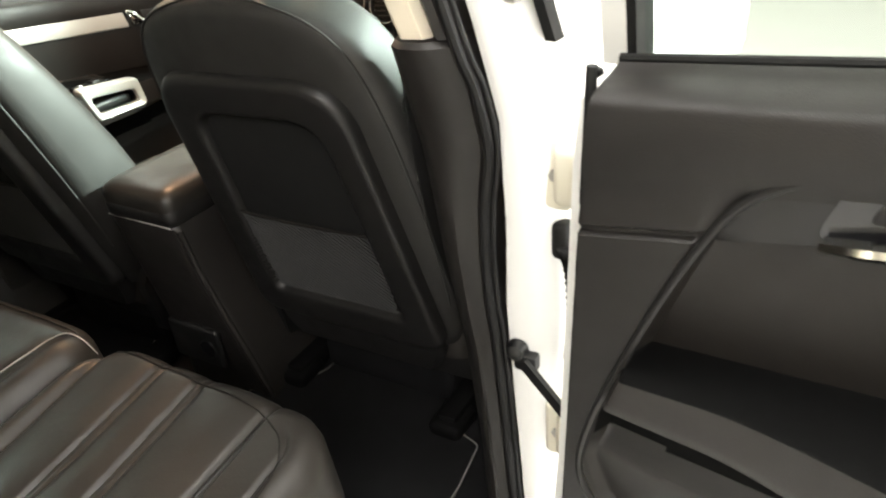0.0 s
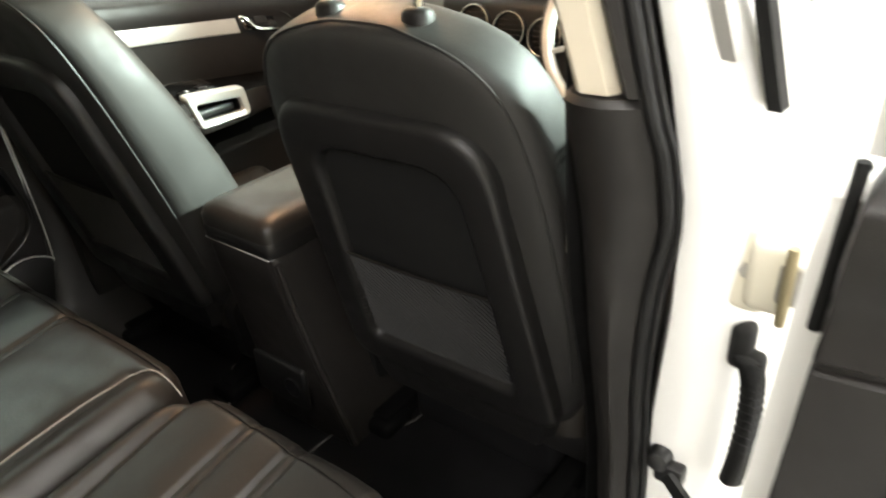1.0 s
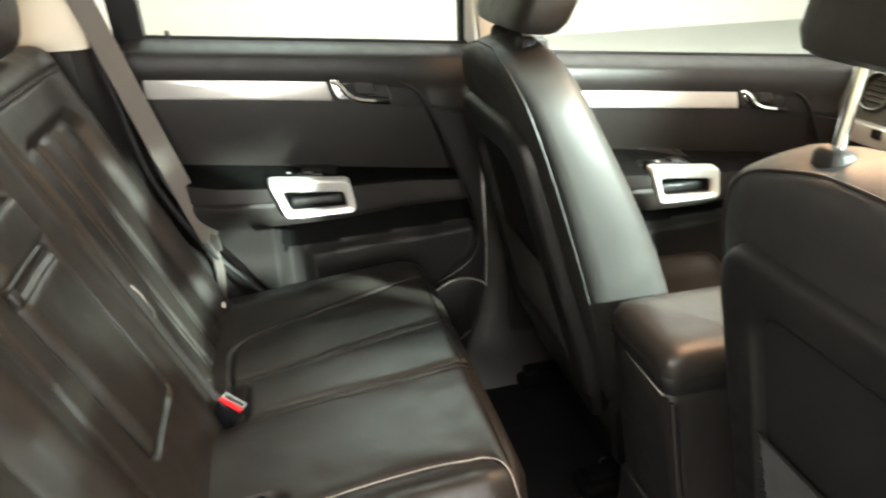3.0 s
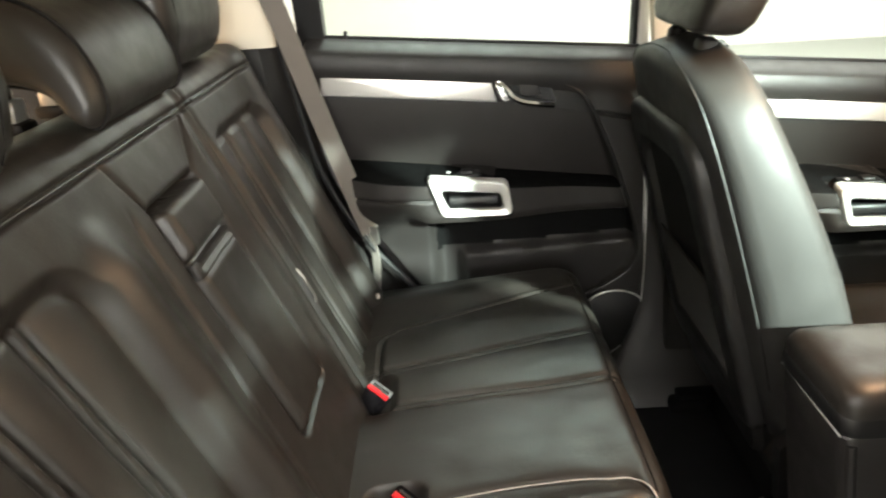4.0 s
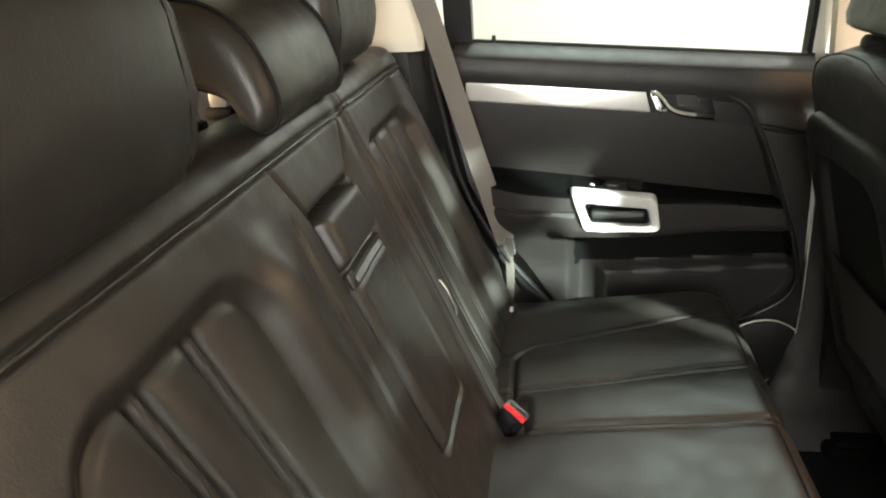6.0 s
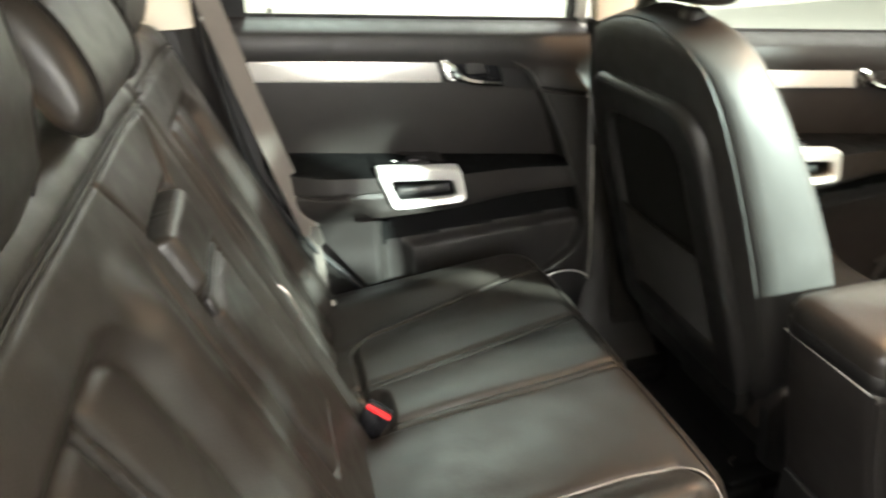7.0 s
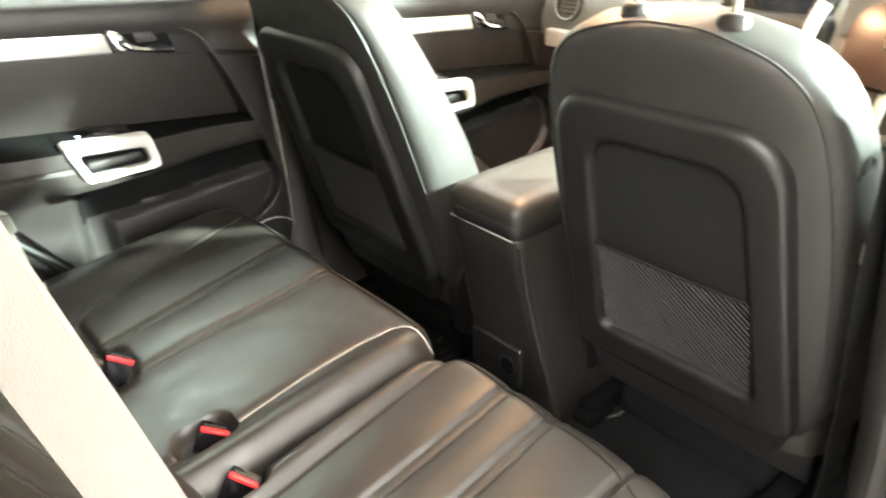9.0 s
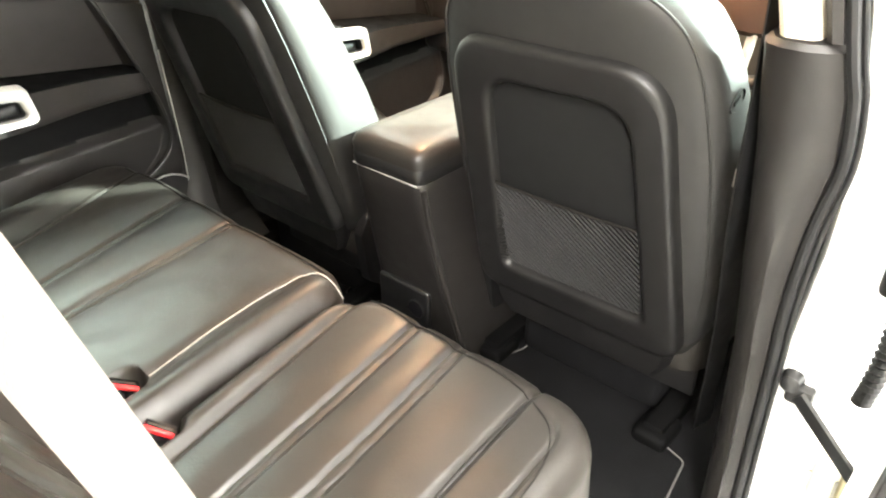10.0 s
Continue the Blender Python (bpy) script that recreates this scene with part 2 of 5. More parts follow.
def cushion(x0, x1, y0, y1, rc, height, depth, nx, ny, m):
    """An upholstered slab over a rounded rectangle: height(x, y, distance to the edge); its back lies depth below."""
    cx, cy, hx, hy = (x0 + x1) / 2, (y0 + y1) / 2, (x1 - x0) / 2, (y1 - y0) / 2
    bm = bmesh.new()
    top = []
    for j in range(ny + 1):
        row = []
        for i in range(nx + 1):
            s, t = math.sin((i / nx - 0.5) * math.pi * 0.999), math.sin((j / ny - 0.5) * math.pi * 0.999)
            s, t = 0.35 * s + 0.65 * (2 * i / nx - 1), 0.35 * t + 0.65 * (2 * j / ny - 1)
            x, y = s * hx, t * hy
            far = max(abs(s), abs(t))
            if far > 1e-6:
                ex, ey = x / far, y / far
                lo, hi = 0.0, 1.0
                for _ in range(16):
                    mid = (lo + hi) / 2
                    if box_dist(ex * mid, ey * mid, -hx, hx, -hy, hy, rc) > 0:
                        lo = mid
                    else:
                        hi = mid
                k = 1 + (lo - 1) * far ** 4
                x, y = x * k, y * k
            x, y = x + cx, y + cy
            d = box_dist(x, y, x0, x1, y0, y1, rc)
            row.append(bm.verts.new((x, y, height(x, y, d))))
        top.append(row)
    for j in range(ny):
        for i in range(nx):
            bm.faces.new((top[j][i], top[j][i + 1], top[j + 1][i + 1], top[j + 1][i]))
    rim = top[0][:-1] + [r[-1] for r in top[:-1]] + top[-1][:0:-1] + [r[0] for r in top[:0:-1]]
    low = [bm.verts.new((v.co.x, v.co.y, -depth)) for v in rim]
    n = len(rim)
    for i in range(n):
        bm.faces.new((rim[i], low[i], low[(i + 1) % n], rim[(i + 1) % n]))
    bm.faces.new(low)
    return put(bm, m) if m else bm


def axes(o, a, b, c):
    return Matrix((a, b, c)).transposed().to_4x4() if o is None else Matrix.Translation(o) @ Matrix((a, b, c)).transposed().to_4x4()


# ---------------------------------------------------------------- hall and car shell
structure("ground", rbox((-9, -9, -0.2), (9, 10, 0.0), 0), TILE, "grey glossy showroom floor under the car", "floor")
structure("wall_north", rbox((-9, 10, 0), (9, 10.2, 4), 0), PLASTER, "plain white painted hall wall", "wall")
structure("wall_south", rbox((-9, -9.2, 0), (9, -9, 4), 0), YELLOW, "plain cream painted hall wall", "wall")
structure("wall_west", rbox((-9.2, -9.2, 0), (-9, 10.2, 4), 0), PLASTER, "plain white painted hall wall", "wall")
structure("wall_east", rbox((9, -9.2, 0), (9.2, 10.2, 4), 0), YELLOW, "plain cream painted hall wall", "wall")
# unseen frame on the solid wall, added to surround the fill lamp
structure("window_4", join(*[rbox((8.90, y - 0.03, 0.55), (9.0, y + 0.03, 3.25), 0.004) for y in (-2.35, -0.55, 1.2, 2.95, 4.75)], *[rbox((8.91, -2.38, z - 0.03), (9.0, 4.78, z + 0.03), 0.004) for z in (0.58, 3.22)]), PLASTER, "unseen white window frame added around the side fill lamp", "window")
structure("ceiling", rbox((-9.2, -9.2, 4), (9.2, 10.2, 4.2), 0), PLASTER, "plain white hall ceiling", "ceiling")

MID = -0.03          # the car's middle line
structure("car_floor", rbox((-0.86, -1.5, 0.36), (0.80, 2.0, 0.41), 0.01), CARPET, "black carpeted car floor", "floor")
structure("car_headliner", rbox((-0.62, -1.6, 1.70), (0.56, 1.1, 1.72), 0.008), CREAM, "cream cloth headliner", "ceiling")
structure("car_roof", rbox((-0.66, -1.62, 1.722), (0.60, 1.12, 1.75), 0.01), WHITE, "white painted car roof", "roof")


def post(name, rings, mat, label, category="pillar"):
    return structure(name, loft(rings), mat, label, category)


def plan(z, pts):
    return [(x, y, z) for x, y in pts]


# right B-pillar: black lower trim, rubber seal, painted outside, cream upper trim
def trim_ring(z, xi, xo, y, bow=0.012):
    return plan(z, [(xi - 0.02, y + 0.11), (xi - 0.018, y + 0.03), (xi - 0.006, y + 0.002), (xi + 0.012, y - 0.010), ((xi + xo) / 2, y - bow),
                    (xo - 0.018, y - 0.004), (xo - 0.004, y + 0.006), (xo, y + 0.02), (xo + 0.004, y + 0.11)])


B_ROWS = ((1.262, 0.690, 0.752, 0.398), (1.255, 0.684, 0.760, 0.394), (1.20, 0.686, 0.772, 0.410), (1.12, 0.694, 0.778, 0.424), (1.04, 0.704, 0.768, 0.424),
          (0.96, 0.712, 0.764, 0.424), (0.88, 0.720, 0.763, 0.430), (0.80, 0.726, 0.765, 0.440), (0.65, 0.732, 0.768, 0.448), (0.50, 0.736, 0.772, 0.452), (0.40, 0.738, 0.776, 0.452))
post("pillar_trim", [trim_ring(*r) for r in B_ROWS], PLASTIC, "black grained plastic lower pillar trim", "pillar trim")
post("pillar_upper_trim", [plan(z, [(x0, y + 0.12), (x0, y), (x0 + 0.008, y - 0.008), (x0 + 0.036, y - 0.006), (x0 + 0.042, y + 0.004), (x0 + 0.044, y + 0.12)])
     for z, x0, y in ((1.264, 0.688, 0.402), (1.40, 0.660, 0.372), (1.55, 0.622, 0.338), (1.70, 0.575, 0.30))], CREAM, "cream plastic upper pillar trim", "pillar trim")
post("pillar_edge_trim", [plan(z, [(x0 + 0.046, y + 0.10), (x0 + 0.046, y + 0.002), (x0 + 0.054, y - 0.006), (x0 + 0.064, y - 0.002), (x0 + 0.070, y + 0.10)])
     for z, x0, y in ((1.264, 0.690, 0.402), (1.40, 0.662, 0.372), (1.55, 0.624, 0.338), (1.70, 0.577, 0.30))], PLASTIC, "dark plastic pillar edge cover", "pillar trim")
SEAL_R = [(xo + 0.005, y + 0.010, z) for z, xi, xo, y in [(1.72, 0, 0.63, 0.325), (1.55, 0, 0.688, 0.352), (1.40, 0, 0.726, 0.378)] + list(B_ROWS)[1:]]
structure("door_seal", tube(spline(SEAL_R + [(0.790, 0.40, 0.385), (0.795, 0.25, 0.38), (0.795, 0.0, 0.38)], 5), 0, ring=[(0.007, 0), (0.005, 0.005), (0, 0.007), (-0.005, 0.005), (-0.007, 0), (-0.005, -0.005), (0, -0.007), (0.005, -0.005)]),
          RUBBER, "black rubber door opening seal", "seal")
structure("door_seal", tube(spline([(x + 0.011, y + 0.004, z) for x, y, z in SEAL_R], 5), 0.0036), RUBBER, "thin black rubber seal lip", "seal")


def paint_ring(z, xa, xb, y):
    return plan(z, [(xa, y + 0.13), (xa, y + 0.02), (xa + 0.010, y + 0.004), (xa + 0.03, y), (xb - 0.045, y + 0.008), (xb - 0.03, y + 0.022), (xb - 0.016, y + 0.05), (xb, y + 0.062), (xb + 0.006, y + 0.13)])


post("pillar_body", [paint_ring(z, xa, xb, y) for z, xa, xb, y in ((1.74, 0.63, 0.70, 0.36), (1.55, 0.70, 0.775, 0.385), (1.40, 0.735, 0.825, 0.41), (1.28, 0.760, 0.868, 0.43), (1.15, 0.782, 0.900, 0.446),
     (1.0, 0.782, 0.908, 0.452), (0.85, 0.772, 0.905, 0.462), (0.7, 0.774, 0.900, 0.468), (0.5, 0.782, 0.892, 0.47), (0.36, 0.786, 0.886, 0.47), (0.25, 0.79, 0.88, 0.47))],
     WHITE, "white painted door pillar", "pillar")
structure("door_sill", loft([plan_row for plan_row in [[(x, y, z) for x, z in ((0.70, 0.36), (0.72, 0.40), (0.79, 0.41), (0.84, 0.385), (0.87, 0.33), (0.88, 0.24), (0.78, 0.22), (0.70, 0.24))] for y in (-0.35, 0.1, 0.60, 1.6)]]),
          WHITE, "white painted door sill", "sill")
structure("front_door_outside", loft([[(x, y, z) for y in (0.60, 1.55)] + [(x - 0.06, y, z) for y in (1.55, 0.60)] for x, z in ((0.86, 0.25), (0.90, 0.6), (0.905, 0.9), (0.885, 1.15), (0.855, 1.27))]), WHITE, "white closed front door", "door")
structure("front_door_trim", loft([[(x - 0.07, y, z) for y in (0.61, 1.54)] + [(x - 0.10, y, z) for y in (1.54, 0.61)] for x, z in ((0.86, 0.40), (0.885, 0.6), (0.89, 0.9), (0.875, 1.12), (0.858, 1.24))]), PLASTIC, "dark grained plastic trim inside the closed front door", "door trim")
structure("window_1", loft([[(0.845, 0.60, 1.27), (0.845, 1.5, 1.24), (0.839, 1.5, 1.24), (0.839, 0.6, 1.27)], [(0.70, 0.50, 1.66), (0.70, 0.9, 1.66), (0.694, 0.9, 1.66), (0.694, 0.50, 1.66)]]), GLASS, "clear front door glass", "window").visible_shadow = False
post("window_guide", [plan(z, [(x + 0.008, y), (x + 0.022, y - 0.003), (x + 0.024, y + 0.02), (x + 0.008, y + 0.03)]) for z, x, y in ((1.255, 0.848, 0.448), (1.40, 0.815, 0.42), (1.60, 0.755, 0.385))], RUBBER, "black rubber window guide", "seal")
post("door_frame_strip", [plan(z, [(x, y), (x + 0.016, y - 0.004), (x + 0.018, y + 0.02), (x, y + 0.02)]) for z, x, y in ((1.30, 0.812, 0.434), (1.42, 0.782, 0.408), (1.60, 0.722, 0.378))], SATIN, "grey window frame strip", "trim")

# left side: sill, pillars, quarter trim behind the seat
post("left_pillar", [plan(z, [(-0.82, y), (xi - 0.012, y - 0.012), (xi, y + 0.004), (xi + 0.004, y + 0.04), (xi, 0.56), (-0.82, 0.58)]) for z, xi, y in ((0.405, -0.58, 0.27), (0.45, -0.60, 0.285), (0.48, -0.64, 0.325), (0.52, -0.68, 0.365),
     (0.58, -0.702, 0.395), (0.70, -0.714, 0.412), (0.85, -0.722, 0.422), (1.05, -0.728, 0.416), (1.27, -0.732, 0.408))], PLASTIC, "black plastic lower pillar trim flaring into the sill", "pillar trim")
post("left_pillar_upper", [plan(z, [(x, y), (x + 0.05, y - 0.006), (x + 0.058, y + 0.01), (x + 0.058, y + 0.09), (x, y + 0.11)]) for z, x, y in ((1.272, -0.79, 0.405), (1.45, -0.74, 0.375), (1.70, -0.66, 0.33))], CREAM, "cream plastic upper pillar trim", "pillar trim")
structure("left_sill", rbox((-0.86, -0.30, 0.36), (-0.66, 1.6, 0.47), 0.02), PLASTIC, "black plastic sill cover", "sill")
post("quarter_trim", [plan(z, [(xa, y + 0.10), (xb - 0.10, y + 0.10), (xb - 0.085, y + 0.02), (xb, y - 0.01), (xb + 0.02, y - 0.03), (xb + 0.02, -0.75), (xa, -0.75)]) for z, xa, xb, y in
     ((0.40, -0.86, -0.70, -0.05), (0.55, -0.86, -0.70, -0.12), (0.72, -0.86, -0.70, -0.21), (0.85, -0.86, -0.70, -0.30), (1.0, -0.85, -0.71, -0.375), (1.2, -0.83, -0.71, -0.42), (1.318, -0.81, -0.71, -0.43))],
     PLASTIC, "black plastic wheel arch trim beside the rear seat", "trim")
post("quarter_upper_trim", [plan(z, [(x - 0.10, y), (x, y - 0.004), (x + 0.012, y - 0.02), (x + 0.012, y - 0.13), (x - 0.10, y - 0.14)]) for z, x, y in ((1.32, -0.705, -0.425), (1.5, -0.66, -0.42), (1.70, -0.60, -0.42))],
     CREAM, "cream plastic upper quarter trim", "pillar trim")
structure("left_door_seal", tube(spline([(-0.715, -0.435, 1.60), (-0.725, -0.42, 1.31), (-0.722, -0.40, 1.2), (-0.72, -0.36, 1.02), (-0.70, -0.27, 0.86), (-0.69, -0.17, 0.74), (-0.69, -0.06, 0.60), (-0.69, 0.05, 0.49)], 6), 0.007), RUBBER, "black rubber door opening seal", "seal")

# right rear quarter behind the door opening
post("right_quarter", [plan(z, [(0.62, y), (0.74, y - 0.02), (xo, y - 0.05), (xo, -1.5), (0.62, -1.5)]) for z, y, xo in
     ((0.25, 0.0, 0.86), (0.5, -0.12, 0.87), (0.72, -0.25, 0.87), (0.9, -0.36, 0.86), (1.1, -0.47, 0.84), (1.3, -0.56, 0.79))], WHITE, "white painted rear quarter panel", "quarter panel")
post("right_quarter_trim", [plan(z, [(0.585, y + 0.02), (0.61, y + 0.025), (0.635, y), (0.635, -1.4), (0.585, -1.4)]) for z, y in ((0.41, -0.1), (0.72, -0.24), (0.9, -0.36), (1.1, -0.47), (1.3, -0.56))], PLASTIC, "black plastic wheel arch trim", "trim")
post("right_rear_pillar", [plan(z, [(x, y), (x + 0.10, y - 0.02), (x + 0.10, y - 0.16), (x, y - 0.16)]) for z, x, y in ((1.30, 0.62, -0.57), (1.5, 0.57, -0.585), (1.72, 0.50, -0.60))], CREAM, "cream plastic upper quarter trim", "pillar trim")
# load space and tailgate
structure("load_floor", rbox((-0.60, -1.5, 0.70), (0.55, -0.62, 0.73), 0.01), CARPET, "black carpeted load floor", "floor")
structure("left_load_trim", rbox((-0.72, -1.5, 0.70), (-0.60, -0.76, 1.30), 0.03), PLASTIC, "black plastic load space trim", "trim")
structure("tailgate", rbox((-0.72, -1.58, 0.60), (0.66, -1.5, 1.22), 0.03), CREAM, "cream inner tailgate trim", "tailgate")
for x in (-0.66, 0.52):
    post("rear_corner_pillar", [plan(z, [(x, y), (x + 0.10, y), (x + 0.10, y - 0.10), (x, y - 0.10)]) for z, y in ((1.22, -1.46), (1.72, -1.30))], CREAM, "cream plastic rear corner pillar trim", "pillar trim")
structure("window_2", rbox((-0.56, -1.53, 1.22), (0.52, -1.524, 1.70), 0), GLASS, "clear tailgate glass", "window").visible_shadow = False
structure("window_3", loft([[(-0.74, -0.57, 1.32), (-0.74, -1.35, 1.32), (-0.746, -1.35, 1.32), (-0.746, -0.57, 1.32)], [(-0.62, -0.57, 1.68), (-0.62, -1.25, 1.68), (-0.626, -1.25, 1.68), (-0.626, -0.57, 1.68)]]), GLASS, "clear rear quarter glass", "window").visible_shadow = False
structure("outer_skin_left", rbox((-0.90, -1.6, 0.2), (-0.86, -0.35, 1.30), 0.02), WHITE, "white painted rear quarter panel", "quarter panel")
# front of the car
structure("kick_panel", rbox((-0.80, 1.45, 0.40), (-0.74, 1.97, 1.15), 0.02), PLASTIC, "black plastic footwell side trim", "trim")
structure("kick_panel_right", rbox((0.68, 1.45, 0.40), (0.74, 1.97, 1.15), 0.02), PLASTIC, "black plastic footwell side trim", "trim")
structure("bulkhead", rbox((-0.80, 1.95, 0.36), (0.74, 2.0, 1.15), 0.01), DEEP, "black bulkhead under the dashboard", "wall")
structure("windscreen", loft([[(-0.72, 2.05, 1.16), (0.66, 2.05, 1.16), (0.66, 2.045, 1.155), (-0.72, 2.045, 1.155)], [(-0.60, 1.12, 1.70), (0.54, 1.12, 1.70), (0.54, 1.115, 1.695), (-0.60, 1.115, 1.695)]]), GLASS, "clear sloping windscreen", "window").visible_shadow = False
for sx, name in ((-1, "left_front_pillar"), (1, "right_front_pillar")):
    structure(name, tube([(MID + sx * 0.75, 2.0, 1.15), (MID + sx * 0.72, 1.70, 1.37), (MID + sx * 0.62, 1.22, 1.70)], 0.03), CREAM, "cream windscreen pillar trim", "pillar trim")
structure("bonnet", rbox((-0.82, 2.06, 0.5), (0.76, 3.1, 1.10), 0.12, 4), WHITE, "white painted bonnet", "bonnet")

# ---------------------------------------------------------------- rear bench
def bench_flutes(x, seams, depth=0.007, w=0.0038):
    return -sum(depth * ridge(x, s, w) for s in seams)


def puff(x, edges, h):
    """Soft swelling between neighbouring seams."""
    for a, b in zip(edges, edges[1:]):
        if a <= x <= b:
            return h * math.sin(math.pi * (x - a) / (b - a)) ** 0.7
    return 0.0


CUSHION_M = axes((0, 0, 0.775), Vector((1, 0, 0)), Vector((0, 0.994, 0.109)), Vector((0, -0.109, 0.994)))


def crease(x, y, k):
    return 0.0022 * noise.noise(Vector((x * 9 + k, y * 5, k))) + 0.0012 * noise.noise(Vector((x * 26, y * 15, k + 3)))


def thread_line(y):
    """Where the pale thread runs along the wide cushion."""
    return 0.052 + 0.010 * step(y, 0.0, -0.14) + 0.010 * step(y, 0.09, 0.16) + 0.08 * step(y, 0.165, 0.215)


def left_cushion(x, y, d):
    xs = thread_line(y)
    h = -rolled(d, 0.038) + crease(x, y, 1.0)
    sa, sb, sc = -0.184 - 0.01 * y, -0.322 - 0.115 * y, -0.490 - 0.23 * (y + 0.05)
    ins = step(x, sc - 0.02, sc + 0.004) * step(xs - x, -0.004, 0.02)
    h += ins * (puff(x, (sc, sb, sa, xs), 0.008) + bench_flutes(x, (sa - 0.006, sa + 0.010), 0.0042, 0.0042) + bench_flutes(x, (sb - 0.008, sb + 0.008), 0.0040, 0.0042))
    edge = box_dist(x - sc, y, 0.0, 1.0, -0.226, 0.6, 0.055)
    near = step(-0.25 - x, 0.0, 0.04)
    h -= (0.011 * ridge(edge, 0.0, 0.006) + 0.005 * step(-edge, 0.0, 0.02)) * near
    h += 0.014 * ridge(x, -0.585, 0.05) * step(y, 0.19, 0.05) + 0.014 * ridge(x, 0.106, 0.026) * step(y, 0.21, 0.15)
    h -= 0.004 * ridge(x, xs, 0.005) * step(0.12 - x, 0.0, 0.02)
    h -= 0.004 * ridge(y, -0.285, 0.02)
    h -= 0.026 * step(box_dist(x, y, 0.020, 0.082, -0.225, -0.128, 0.028), -0.004, 0.010)
    h -= 0.016 * step(box_dist(x, y, -0.285, -0.165, -0.285, -0.185, 0.035), -0.004, 0.016)
    return h


def right_cushion(x, y, d):
    h = -rolled(d, 0.038) + crease(x, y, 4.0)
    band, fa, fb = 0.209 - 0.095 * y, 0.327 - 0.05 * y, 0.415 - 0.05 * y
    ins = step(x, band - 0.01, band + 0.015) * step(0.56 - x, 0.0, 0.02)
    h += ins * (puff(x, (band, fa, fb, 0.54), 0.007) + bench_flutes(x, (fa - 0.008, fa + 0.008), 0.0042, 0.0042) + bench_flutes(x, (fb - 0.008, fb + 0.008), 0.0042, 0.0042))
    h += 0.012 * ridge(x, band - 0.026, 0.020) - 0.007 * ridge(x, band, 0.008)
    h -= 0.008 * ridge(x, 0.540, 0.006)
    h -= 0.026 * step(box_dist(x, y, 0.140, 0.205, -0.235, -0.140, 0.025), -0.004, 0.010)
    h -= 0.005 * ridge(d, 0.048, 0.004) * step(x, 0.57, 0.60)
    return h


bench = thing("rear_bench", (MID, 0, 0.41), "black leather rear bench seat with fluted panels", "car seat")
part("bench_base", rbox((-0.66, -0.32, 0.43), (0.65, 0.15, 0.66), 0.03), DEEP, bench)
c1 = part("seat_cushion", cushion(-0.684, 0.150, -0.33, 0.222, 0.075, left_cushion, 0.15, 310, 120, CUSHION_M), LEATHER, bench, "wide black leather seat cushion with sewn flutes")
c2 = part("seat_cushion", cushion(0.156, 0.658, -0.33, 0.218, 0.095, right_cushion, 0.15, 220, 120, CUSHION_M), LEATHER, bench, "narrow black leather seat cushion with sewn flutes")


def on_cushion(pts, fn, x0, x1, y0, y1, rc, lift=0.002, n=6):
    out = []
    for p in spline([(x, y, 0) for x, y in pts], n):
        out.append(CUSHION_M @ Vector((p.x, p.y, fn(p.x, p.y, box_dist(p.x, p.y, x0, x1, y0, y1, rc)) + lift)))
    return out


LC, RC = (left_cushion, -0.684, 0.150, -0.33, 0.222, 0.075), (right_cushion, 0.156, 0.658, -0.33, 0.218, 0.095)
part("stitching", tube(on_cushion([(thread_line(y) if y < 0.19 else x, y) for x, y in ((0, -0.125), (0, -0.06), (0, 0.02), (0, 0.09), (0, 0.14), (0, 0.172), (0.098, 0.192), (0.135, 0.198))], *LC), 0.0011, 6), THREAD, c1, "pale grey sewn thread")
part("piping", tube(on_cushion([(x, 0.198) for x in (-0.60, -0.52, -0.35, -0.15, 0.0, 0.10)], *LC), 0.0014, 6), SEAM, c1)
part("piping", tube(on_cushion([(0.195, 0.195), (0.30, 0.194), (0.40, 0.190), (0.50, 0.184), (0.540, 0.179)], *RC), 0.0014, 6), SEAM, c2)
part("piping", tube(on_cushion([(0.540, 0.175), (0.538, 0.06), (0.540, -0.04), (0.545, -0.2)], *RC), 0.0016, 6), SEAM, c2)
part("piping", tube(on_cushion([(0.550, 0.174), (0.590, 0.152), (0.615, 0.11), (0.624, 0.04), (0.626, -0.15)], *RC), 0.0011, 6), SEAM, c2)

# backrest, leaning back
LEAN_N = Vector((0, 0.922, 0.387))
BACK_M = axes((0, -0.222, 0.700), Vector((1, 0, 0)), Vector((0, -0.387, 0.922)), LEAN_N)


def panel_recess(x, v, x0, x1, v0, v1, r, deep):
    return -deep * step(box_dist(x, v, x0, x1, v0, v1, r), -0.018, 0.012)


BACK_TOP = 0.716


